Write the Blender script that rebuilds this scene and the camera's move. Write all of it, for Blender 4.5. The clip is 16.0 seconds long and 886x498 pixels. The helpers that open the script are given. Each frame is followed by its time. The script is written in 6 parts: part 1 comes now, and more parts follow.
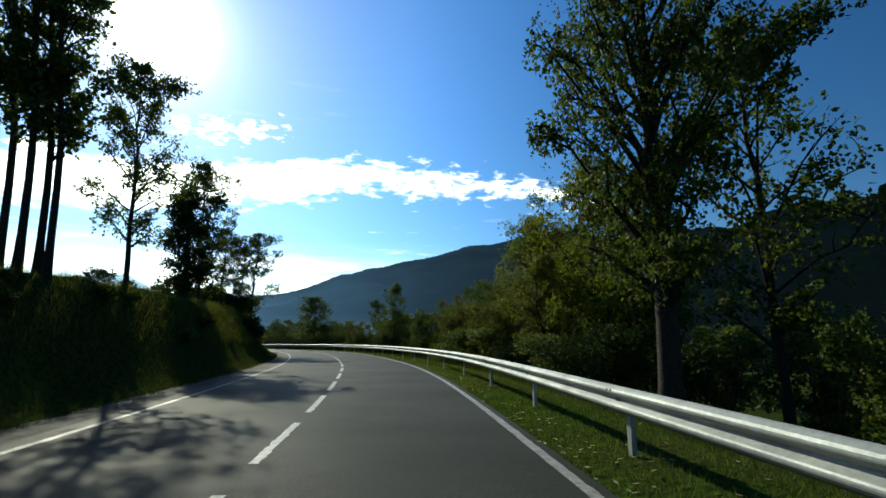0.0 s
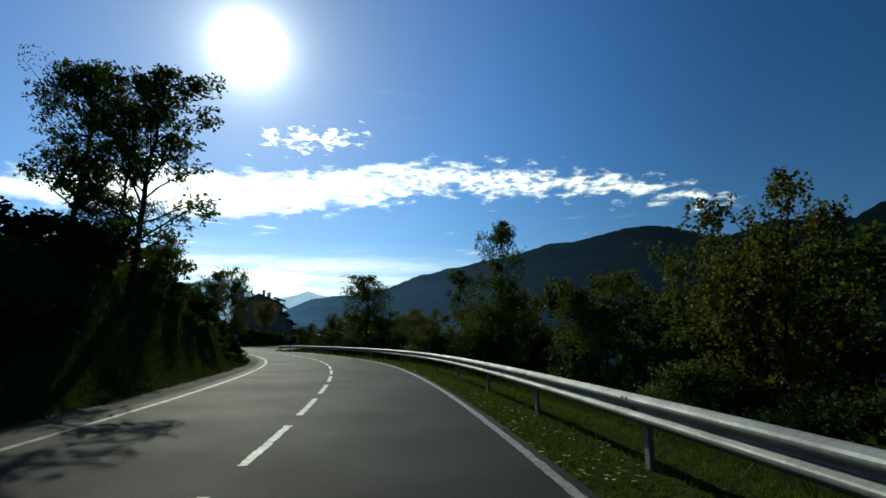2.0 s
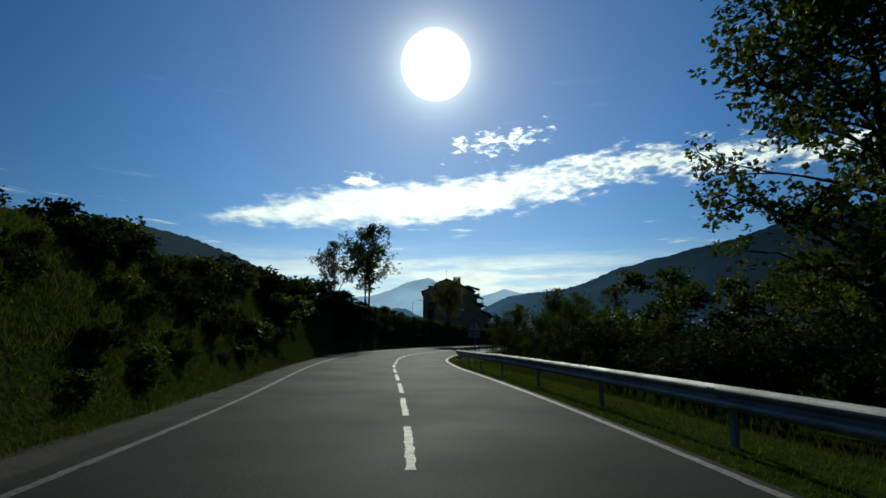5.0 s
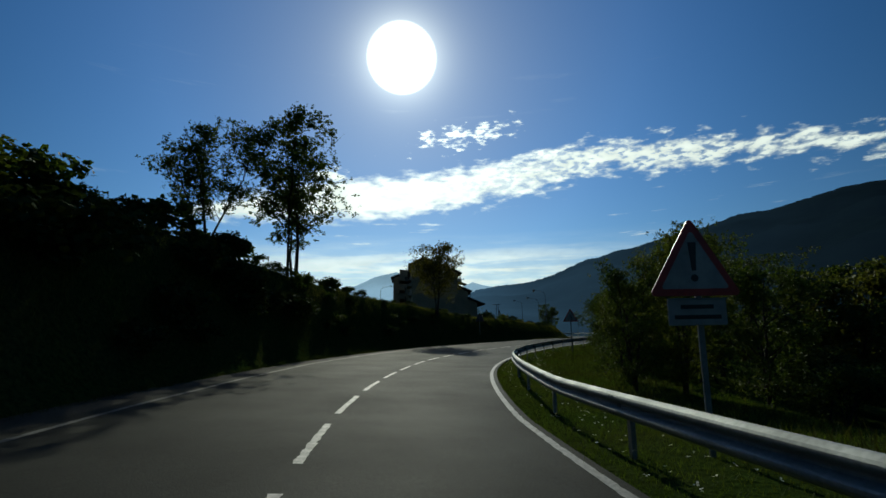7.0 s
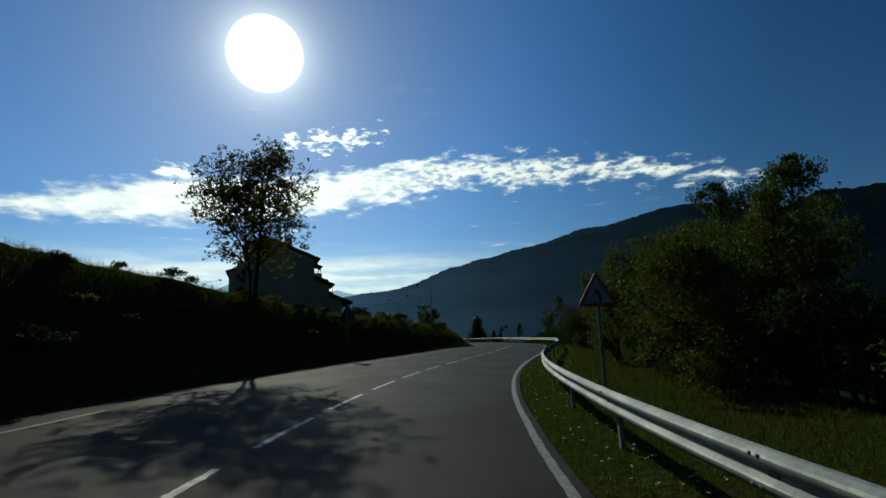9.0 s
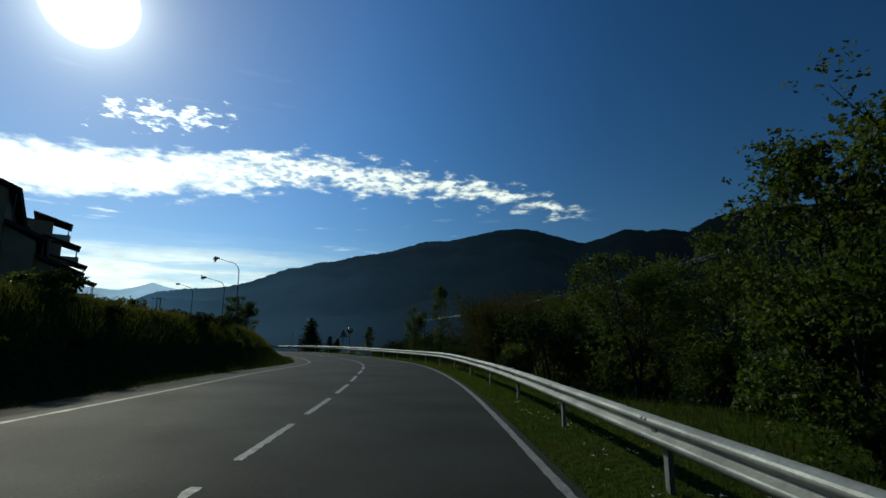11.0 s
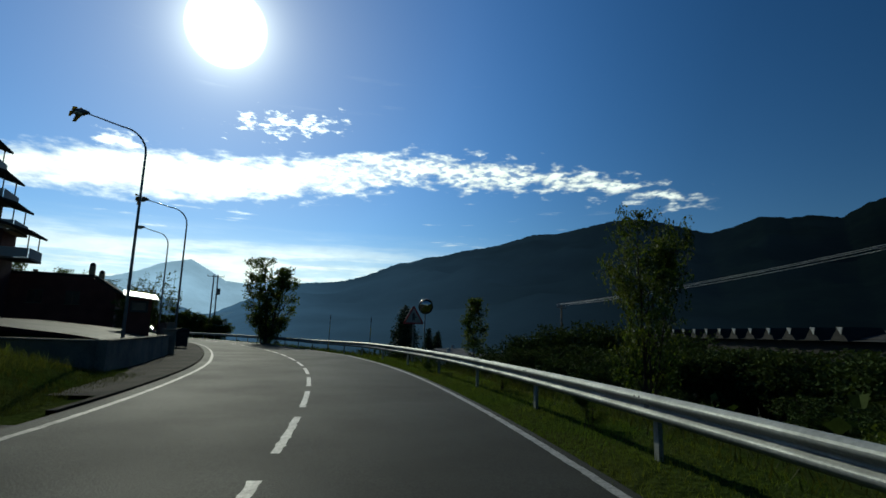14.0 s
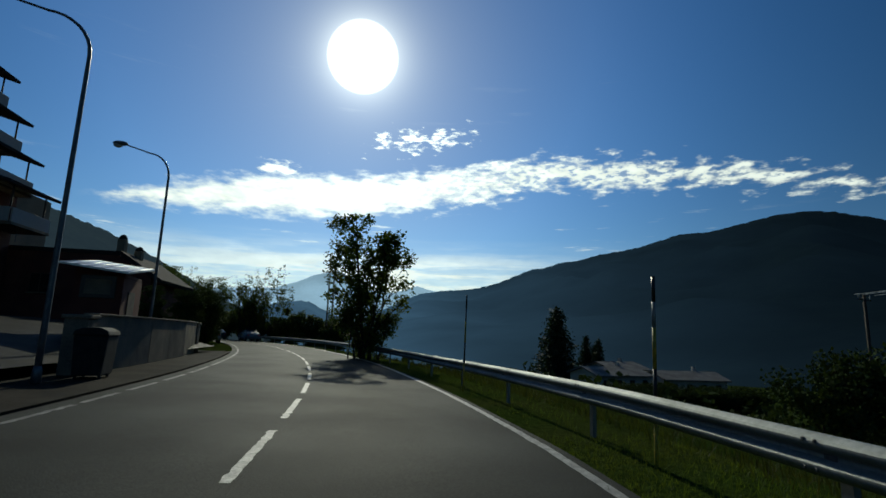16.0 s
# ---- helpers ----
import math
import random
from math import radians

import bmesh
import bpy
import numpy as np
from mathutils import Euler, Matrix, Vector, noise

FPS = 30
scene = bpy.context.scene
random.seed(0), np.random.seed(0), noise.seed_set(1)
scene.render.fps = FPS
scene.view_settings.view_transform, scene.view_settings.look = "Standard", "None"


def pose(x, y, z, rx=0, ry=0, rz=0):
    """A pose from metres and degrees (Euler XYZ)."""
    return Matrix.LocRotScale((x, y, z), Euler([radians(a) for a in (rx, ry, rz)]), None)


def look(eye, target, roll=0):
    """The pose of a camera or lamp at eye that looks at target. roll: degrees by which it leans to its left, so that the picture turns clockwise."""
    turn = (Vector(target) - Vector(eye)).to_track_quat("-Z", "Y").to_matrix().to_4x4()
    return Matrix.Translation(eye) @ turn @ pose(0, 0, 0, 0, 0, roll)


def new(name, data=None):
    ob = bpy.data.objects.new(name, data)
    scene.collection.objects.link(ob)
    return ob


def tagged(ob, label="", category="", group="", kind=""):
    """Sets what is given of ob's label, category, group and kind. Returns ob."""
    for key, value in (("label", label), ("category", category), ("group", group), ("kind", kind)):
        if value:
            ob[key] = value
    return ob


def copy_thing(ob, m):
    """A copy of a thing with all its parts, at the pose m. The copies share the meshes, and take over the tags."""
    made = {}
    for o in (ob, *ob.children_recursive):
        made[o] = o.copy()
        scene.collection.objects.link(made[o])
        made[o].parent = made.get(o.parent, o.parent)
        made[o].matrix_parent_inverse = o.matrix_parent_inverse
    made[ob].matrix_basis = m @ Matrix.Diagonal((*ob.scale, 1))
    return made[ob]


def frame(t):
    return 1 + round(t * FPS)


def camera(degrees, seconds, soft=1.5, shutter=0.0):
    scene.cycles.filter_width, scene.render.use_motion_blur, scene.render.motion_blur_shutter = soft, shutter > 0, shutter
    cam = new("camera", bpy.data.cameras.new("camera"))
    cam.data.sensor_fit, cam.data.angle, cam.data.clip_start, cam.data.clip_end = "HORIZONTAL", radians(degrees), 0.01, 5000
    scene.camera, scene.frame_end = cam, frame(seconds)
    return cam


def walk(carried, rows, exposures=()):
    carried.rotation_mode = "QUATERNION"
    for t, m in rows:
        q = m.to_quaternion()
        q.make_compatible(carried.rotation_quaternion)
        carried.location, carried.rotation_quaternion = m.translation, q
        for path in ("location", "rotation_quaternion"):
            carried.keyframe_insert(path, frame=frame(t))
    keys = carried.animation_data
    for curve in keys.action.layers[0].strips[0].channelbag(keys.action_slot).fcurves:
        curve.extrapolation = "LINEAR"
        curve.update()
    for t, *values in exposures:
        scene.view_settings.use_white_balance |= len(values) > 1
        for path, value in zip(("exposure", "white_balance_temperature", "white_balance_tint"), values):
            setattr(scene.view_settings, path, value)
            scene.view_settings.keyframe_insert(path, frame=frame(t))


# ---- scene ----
cam = camera(83.1, 16.0, 1.6)
PATH = [
    (0.0, look((-0.076, 0.138, 1.326), (26.148, 41.759, 10.273), -0.40)),
    (0.5, look((3.161, 6.485, 1.380), (28.675, 48.557, 10.266), 0.06)),
    (1.0, look((6.282, 12.921, 1.442), (30.374, 55.779, 10.541), -0.11)),
    (1.5, look((9.139, 19.522, 1.470), (31.056, 63.522, 10.617), 0.26)),
    (2.0, look((11.587, 26.288, 1.477), (30.899, 71.528, 10.439), 0.08)),
    (2.5, look((13.675, 33.183, 1.484), (30.566, 79.392, 10.396), -0.53)),
    (3.0, look((15.371, 40.196, 1.491), (29.059, 87.461, 10.363), 0.27)),
    (3.5, look((16.593, 47.333, 1.491), (26.693, 95.517, 10.228), 0.98)),
    (4.0, look((17.246, 54.552, 1.480), (23.288, 103.406, 10.243), 1.38)),
    (4.2, look((17.348, 57.446, 1.478), (21.839, 106.471, 10.217), 1.75)),
    (4.7, look((17.320, 64.649, 1.468), (19.045, 113.865, 10.114), 0.57)),
    (5.2, look((17.010, 71.760, 1.457), (17.493, 121.017, 10.035), 0.16)),
    (5.7, look((16.589, 78.793, 1.443), (16.693, 128.062, 9.962), 0.06)),
    (6.3, look((16.120, 87.135, 1.422), (16.905, 136.412, 9.858), 0.12)),
    (6.5, look((16.008, 89.899, 1.415), (17.409, 139.153, 9.909), -0.03)),
    (7.0, look((15.991, 96.787, 1.377), (20.034, 145.971, 9.411), -0.96)),
    (7.5, look((16.380, 103.514, 1.381), (23.260, 152.478, 8.805), -1.92)),
    (8.0, look((17.042, 110.104, 1.360), (26.904, 158.518, 9.031), -2.15)),
    (8.5, look((18.142, 116.596, 1.289), (31.724, 164.093, 9.006), -1.89)),
    (9.0, look((19.730, 122.872, 1.256), (36.807, 169.103, 9.685), -2.41)),
    (9.5, look((21.725, 128.937, 1.259), (42.716, 173.456, 10.059), -1.91)),
    (10.0, look((24.233, 134.765, 1.262), (48.791, 177.346, 10.416), -1.53)),
    (10.2, look((25.355, 137.031, 1.261), (51.166, 178.866, 10.407), -1.76)),
    (10.7, look((28.435, 142.520, 1.257), (57.369, 182.311, 10.170), -0.29)),
    (11.2, look((31.813, 147.746, 1.251), (62.692, 186.077, 10.042), 0.25)),
    (11.8, look((35.963, 153.821, 1.244), (66.961, 192.085, 9.906), 0.55)),
    (12.3, look((39.281, 158.864, 1.236), (68.923, 198.211, 9.788), 0.82)),
    (12.5, look((40.544, 160.903, 1.230), (69.594, 200.713, 9.669), 1.04)),
    (13.0, look((43.509, 166.081, 1.196), (70.526, 207.315, 9.552), 1.42)),
    (13.5, look((46.193, 171.405, 1.115), (70.916, 214.038, 9.554), 1.77)),
    (14.0, look((48.514, 176.812, 1.053), (70.001, 221.209, 9.254), 1.38)),
    (14.5, look((50.368, 182.339, 1.015), (68.911, 228.004, 9.438), 1.49)),
    (15.0, look((51.879, 187.858, 0.993), (67.349, 234.629, 9.546), 1.41)),
    (15.5, look((53.029, 193.380, 0.975), (65.241, 241.087, 9.631), 1.74)),
    (16.0, look((53.784, 198.886, 0.984), (62.840, 247.312, 9.524), 1.86)),
]
walk(cam, PATH, [(0.0, 1.05, 7000, -8), (0.5, 0.72, 6900, -8), (1.0, 0.40, 6800, -8), (1.5, 0.25, 6750, -8), (2.0, 0.15, 6750, -8), (3.0, -0.14, 6750, -8), (4.0, -0.24, 6750, -8), (6.5, -0.34, 6750, -8), (10.0, -0.24, 6750, -8), (12.5, -0.04, 6750, -8), (14.0, -0.04, 6750, -8), (16.0, -0.25, 6900, -7)])
SUN, SKY, SKY_SAT, CLOUD, HALO, AIR = 2.2, 0.074, 1.23, 1.0, 1.0, 0.8
DASH, RAIL, RAIL0 = 55.57 - 3.555 * 15, 3.92, 0.0
CENTRE = [
    (-19.50, -34.96, 0.00), (-10.42, -17.14, 0.00), (-1.34, 0.68, 0.00), (1.83, 6.90, 0.05),
    (4.86, 13.18, 0.12), (7.63, 19.56, 0.15), (10.00, 26.01, 0.15), (12.11, 32.63, 0.16),
    (13.93, 39.27, 0.17), (15.45, 46.03, 0.17), (16.58, 52.88, 0.16), (17.19, 59.85, 0.15),
    (17.27, 66.85, 0.13), (16.97, 73.84, 0.12), (16.42, 80.82, 0.10), (15.57, 87.79, 0.09),
    (14.95, 94.81, 0.05), (14.85, 101.88, 0.04), (15.19, 108.97, 0.03), (16.12, 116.00, -0.03),
    (17.64, 123.03, -0.07), (19.98, 129.93, -0.06), (22.93, 136.39, -0.06), (26.42, 142.57, -0.06),
    (30.37, 148.54, -0.07), (34.49, 154.20, -0.08), (38.47, 159.90, -0.09), (42.12, 165.82, -0.13),
    (45.34, 171.89, -0.22), (48.04, 178.25, -0.30), (50.12, 184.89, -0.34), (51.67, 191.61, -0.36),
    (52.66, 198.48, -0.36), (53.10, 209.50, -0.36), (52.70, 219.30, -0.34), (51.60, 228.80, -0.32),
    (50.10, 236.80, -0.33), (47.20, 248.60, -0.34), (42.30, 262.00, -0.35), (35.50, 276.00, -0.40),
    (26.50, 290.00, -0.50), (14.00, 305.00, -0.60), (-4.00, 321.00, -0.80), (-28.00, 338.00, -1.00),
]
# ---- world, sun, light ----
SUN_EL = 30.1
world = bpy.data.worlds.new("sky_world")
scene.world = world
world.use_nodes = True
wn, wl = world.node_tree.nodes, world.node_tree.links
wn.clear()


def wnode(kind, **kw):
    nd = wn.new(kind)
    for k, v in kw.items():
        if k == "operation":
            nd.operation = v
        elif k == "inputs":
            for i, val in v.items():
                if isinstance(val, bpy.types.NodeSocket):
                    wl.new(val, nd.inputs[i])
                else:
                    nd.inputs[i].default_value = val
    return nd


def wmath(op, a, b=0.0, c=0.0, clamp=False):
    nd = wnode("ShaderNodeMath", operation=op, inputs={0: a, 1: b, 2: c})
    nd.use_clamp = clamp
    return nd.outputs[0]


def wramp(value, lo, hi, stops):
    """A piecewise linear function of value between lo and hi."""
    u = wmath("DIVIDE", wmath("SUBTRACT", value, lo), hi - lo, clamp=True)
    nd = wnode("ShaderNodeValToRGB", inputs={0: u})
    els = nd.color_ramp.elements
    while len(els) < len(stops):
        els.new(0.5)
    for e, (p, v) in zip(els, sorted(stops)):
        e.position, e.color = (p - lo) / (hi - lo), (v, v, v, 1)
    return nd.outputs[0]


sky = wnode("ShaderNodeTexSky")
sky.sky_type, sky.sun_disc = "NISHITA", False
sky.sun_elevation, sky.sun_rotation = radians(SUN_EL), 0.0
sky.altitude, sky.air_density, sky.dust_density, sky.ozone_density = 1100, 1.0, 0.4, 4.5

coord = wnode("ShaderNodeTexCoord").outputs["Generated"]
sep = wnode("ShaderNodeSeparateXYZ", inputs={0: coord})
az = wmath("MULTIPLY", wmath("ARCTAN2", sep.outputs[0], sep.outputs[1]), 180 / math.pi)
el = wmath("MULTIPLY", wmath("ARCSINE", sep.outputs[2]), 180 / math.pi)


def wnoise(sx, sy, scale, detail, rough, seed=0.0):
    v = wnode("ShaderNodeCombineXYZ", inputs={0: wmath("MULTIPLY", az, sx), 1: wmath("MULTIPLY", el, sy), 2: seed})
    nd = wnode("ShaderNodeTexNoise", inputs={"Vector": v.outputs[0], "Scale": scale, "Detail": detail, "Roughness": rough})
    return nd.outputs[0]


def soft(x, lo, hi):
    nd = wnode("ShaderNodeMapRange", inputs={0: x, 1: lo, 2: hi, 3: 0.0, 4: 1.0})
    nd.interpolation_type = "SMOOTHSTEP"
    return nd.outputs[0]


lump = wnoise(0.34, 0.95, 1.0, 7.0, 0.58)
streak = wnoise(0.10, 1.0, 1.0, 5.0, 0.6, 7.3)
fine = wnoise(0.55, 1.5, 1.0, 5.0, 0.6, 3.1)
# the long band of cloud: centre line and half width, in degrees, along the azimuth
band_c = wramp(az, -40, 70, [(-40, .11), (-26, .12), (-20, .13), (-10, .146), (0, .152), (10, .166), (22, .185), (30, .180), (40, .171), (50, .148), (70, .11)])
band_w = wramp(az, -40, 70, [(-40, 0), (-27, .000), (-20, .012), (-10, .024), (0, .025), (10, .023), (22, .020), (30, .018), (40, .013), (50, .009), (56, 0), (70, 0)])
off = wmath("ABSOLUTE", wmath("SUBTRACT", el, wmath("MULTIPLY", band_c, 100)))
grain = wramp(az, -40, 70, [(-40, .12), (0, .12), (18, .22), (50, .26), (70, .3)])
edge = wmath("SUBTRACT", wmath("MULTIPLY", band_w, 100), off)
edge = wmath("ADD", edge, wmath("MULTIPLY", wmath("MULTIPLY", wmath("SUBTRACT", lump, 0.52), grain), 32))
band = wmath("MULTIPLY", soft(edge, -0.45, 1.25), soft(band_w, 0.0, 0.006))
# towards its far end the band breaks up into small rippled cells, thin between
cells = wnoise(0.95, 2.3, 1.0, 4.0, 0.55, 5.7)
ripple = wramp(az, -40, 70, [(-40, .25), (-18, .15), (4, .12), (16, .55), (26, .8), (70, .9)])
thin = wmath("SUBTRACT", 1.0, wmath("MULTIPLY", ripple, soft(cells, 0.56, 0.36)))
band = wmath("MULTIPLY", band, thin)
# the loose group above it
ux = wmath("DIVIDE", wmath("SUBTRACT", az, 7.6), 6.6)
uy = wmath("DIVIDE", wmath("SUBTRACT", el, wmath("ADD", 21.9, wmath("MULTIPLY", ux, 0.8))), 1.5)
rad = wmath("SQRT", wmath("ADD", wmath("MULTIPLY", ux, ux), wmath("MULTIPLY", uy, uy)))
group = soft(wmath("SUBTRACT", wmath("MULTIPLY", wmath("SUBTRACT", fine, 0.40), 5.0), rad), -0.25, 0.45)
group = wmath("MULTIPLY", group, soft(cells, 0.30, 0.52))
ux2 = wmath("DIVIDE", wmath("ADD", az, 8.6), 2.0)
uy2 = wmath("DIVIDE", wmath("SUBTRACT", el, 17.4), 0.7)
rad2 = wmath("SQRT", wmath("ADD", wmath("MULTIPLY", ux2, ux2), wmath("MULTIPLY", uy2, uy2)))
tuft = soft(wmath("SUBTRACT", wmath("MULTIPLY", wmath("SUBTRACT", fine, 0.2), 3.2), rad2), -0.3, 0.5)
# thin streaks under the band, and the bright low bank over the far valley
mid = wmath("MULTIPLY", soft(streak, 0.60, 0.74), wramp(el, 0, 40, [(0, 0), (8, .0), (10.5, .9), (13.5, .7), (16, 0), (22, 0), (25, .04), (30, 0), (40, 0)]))
mid = wmath("MULTIPLY", mid, wramp(az, -40, 70, [(-40, .6), (-20, 1), (30, 1), (42, .15), (50, 0), (70, 0)]))
low_e = wramp(el, 0, 40, [(0, .5), (4, .62), (6.0, .8), (8.0, .55), (9.5, .12), (11, 0), (40, 0)])
low_a = wramp(az, -60, 60, [(-60, .1), (-25, .45), (-8, .9), (12, 1), (24, .4), (40, 0), (60, 0)])
low = wmath("MULTIPLY", wmath("MULTIPLY", low_e, low_a), wmath("ADD", 0.45, wmath("MULTIPLY", soft(streak, 0.38, 0.62), 0.9)), clamp=True)
cover = wmath("MAXIMUM", wmath("MAXIMUM", band, group), wmath("MAXIMUM", tuft, wmath("MAXIMUM", mid, low)))

# nearness to the sun: the cloud tops glare, and the disc burns out in its halo
sunv = wnode("ShaderNodeVectorMath", operation="DOT_PRODUCT", inputs={0: coord, 1: (0.0, math.cos(radians(SUN_EL)), math.sin(radians(SUN_EL)))})
ang = wmath("MULTIPLY", wmath("ARCCOSINE", wmath("MINIMUM", sunv.outputs["Value"], 1.0)), 180 / math.pi)
halo = wmath("ADD", wmath("MULTIPLY", soft(ang, 3.85, 2.6), 9.0), wmath("ADD", wmath("MULTIPLY", wmath("POWER", 2.718, wmath("MULTIPLY", ang, -0.58)), 4.6), wmath("MULTIPLY", wmath("POWER", 2.718, wmath("MULTIPLY", ang, -0.09)), 0.085)))
glare = wmath("ADD", CLOUD, wmath("MULTIPLY", wmath("POWER", 2.718, wmath("MULTIPLY", ang, -0.09)), CLOUD * 2.2))
shade = wmath("ADD", 0.62, wmath("MULTIPLY", lump, 0.75))
cloud_v = wmath("MULTIPLY", glare, shade)

deep = wnode("ShaderNodeHueSaturation", inputs={"Hue": 0.508, "Saturation": SKY_SAT, "Value": 1.0, "Color": sky.outputs[0]})
# a clear mountain sky: deep and dark away from the sun
depth = wramp(ang, 0, 180, [(0, 1.0), (24, 1.0), (32, .86), (40, .70), (50, .54), (62, .45), (80, .37), (180, .34)])
skyc = wnode("ShaderNodeVectorMath", operation="SCALE", inputs={0: deep.outputs[0], 3: wmath("MULTIPLY", depth, SKY * 1.40)})
cloudc = wnode("ShaderNodeVectorMath", operation="SCALE", inputs={0: (0.93, 0.97, 1.0), 3: cloud_v})
mixc = wnode("ShaderNodeMix", inputs={0: cover})
mixc.data_type = "RGBA"
wl.new(skyc.outputs[0], mixc.inputs[6])
wl.new(cloudc.outputs[0], mixc.inputs[7])
sunc = wnode("ShaderNodeVectorMath", operation="SCALE", inputs={0: (1.0, 0.98, 0.94), 3: wmath("MULTIPLY", halo, HALO)})
addc = wnode("ShaderNodeVectorMath", operation="ADD", inputs={0: mixc.outputs[2], 1: sunc.outputs[0]})
bg = wnode("ShaderNodeBackground", inputs={0: addc.outputs[0], 1: 1.0})
wout = wnode("ShaderNodeOutputWorld", inputs={0: bg.outputs[0]})

sun = new("sun", bpy.data.lights.new("sun", "SUN"))
sun.data.energy, sun.data.angle, sun.data.color = SUN, radians(0.53), (1.0, 0.94, 0.85)
sun.matrix_world = look((0, 100 * math.cos(radians(SUN_EL)), 100 * math.sin(radians(SUN_EL))), (0, 0, 0))


# ---- materials ----
def material(name, base, rough=0.7, metal=0.0, vary=0.3, scale=3.0, bump=0.2, fine_scale=40.0, spec=0.5, tint=None, trans=0.0, per=None, coords="Object", bump_dist=0.02):
    """A surface with two scales of variation in tone and roughness and a fine relief.
    tint: a second colour mixed in by patches; per: 'object' or 'island' varies the tone piece by piece; trans: light let through."""
    m = bpy.data.materials.new(name)
    m.use_nodes = True
    n, l = m.node_tree.nodes, m.node_tree.links
    b = n["Principled BSDF"]
    tc = n.new("ShaderNodeTexCoord")
    geo = n.new("ShaderNodeNewGeometry")
    src = geo.outputs["Position"] if coords == "World" else tc.outputs[coords]
    big, small = n.new("ShaderNodeTexNoise"), n.new("ShaderNodeTexNoise")
    for t, s, d in ((big, scale, 4.0), (small, fine_scale, 3.0)):
        t.inputs["Scale"].default_value, t.inputs["Detail"].default_value = s, d
        l.new(src, t.inputs["Vector"])
    mix = n.new("ShaderNodeMix")
    mix.data_type = "RGBA"
    second = tint or tuple(c * 0.6 for c in base)
    mix.inputs[6].default_value, mix.inputs[7].default_value = (*base, 1), (*second, 1)
    ramp = n.new("ShaderNodeMapRange")
    ramp.inputs[1].default_value, ramp.inputs[2].default_value = 0.35, 0.68
    l.new(big.outputs[0], ramp.inputs[0])
    l.new(ramp.outputs[0], mix.inputs[0])
    tone = n.new("ShaderNodeMapRange")
    tone.inputs[1].default_value, tone.inputs[2].default_value = 0.3, 0.7
    tone.inputs[3].default_value, tone.inputs[4].default_value = 1 - vary, 1 + vary
    l.new(small.outputs[0], tone.inputs[0])
    val = tone.outputs[0]
    if per:
        src2 = n.new("ShaderNodeObjectInfo").outputs["Random"] if per == "object" else geo.outputs["Random Per Island"]
        pr = n.new("ShaderNodeMapRange")
        pr.inputs[3].default_value, pr.inputs[4].default_value = 0.65, 1.35
        l.new(src2, pr.inputs[0])
        mul = n.new("ShaderNodeMath")
        mul.operation = "MULTIPLY"
        l.new(val, mul.inputs[0])
        l.new(pr.outputs[0], mul.inputs[1])
        val = mul.outputs[0]
    sc = n.new("ShaderNodeVectorMath")
    sc.operation = "SCALE"
    l.new(mix.outputs[2], sc.inputs[0])
    l.new(val, sc.inputs[3])
    l.new(sc.outputs[0], b.inputs["Base Color"])
    rr = n.new("ShaderNodeMapRange")
    rr.inputs[3].default_value, rr.inputs[4].default_value = max(rough - 0.1, 0.05), min(rough + 0.1, 1)
    l.new(big.outputs[0], rr.inputs[0])
    l.new(rr.outputs[0], b.inputs["Roughness"])
    b.inputs["Metallic"].default_value = metal
    b.inputs["Specular IOR Level"].default_value = spec
    if bump:
        bp = n.new("ShaderNodeBump")
        bp.inputs["Strength"].default_value, bp.inputs["Distance"].default_value = bump, bump_dist
        l.new(small.outputs[0], bp.inputs["Height"])
        l.new(bp.outputs[0], b.inputs["Normal"])
    if trans:
        tr = n.new("ShaderNodeBsdfTranslucent")
        gain = n.new("ShaderNodeVectorMath")
        gain.operation = "MULTIPLY"
        gain.inputs[1].default_value = (1.5, 1.45, 0.6)
        l.new(sc.outputs[0], gain.inputs[0])
        l.new(gain.outputs[0], tr.inputs[0])
        ms = n.new("ShaderNodeMixShader")
        ms.inputs[0].default_value = trans
        l.new(b.outputs[0], ms.inputs[1])
        l.new(tr.outputs[0], ms.inputs[2])
        l.new(ms.outputs[0], n["Material Output"].inputs[0])
    return m


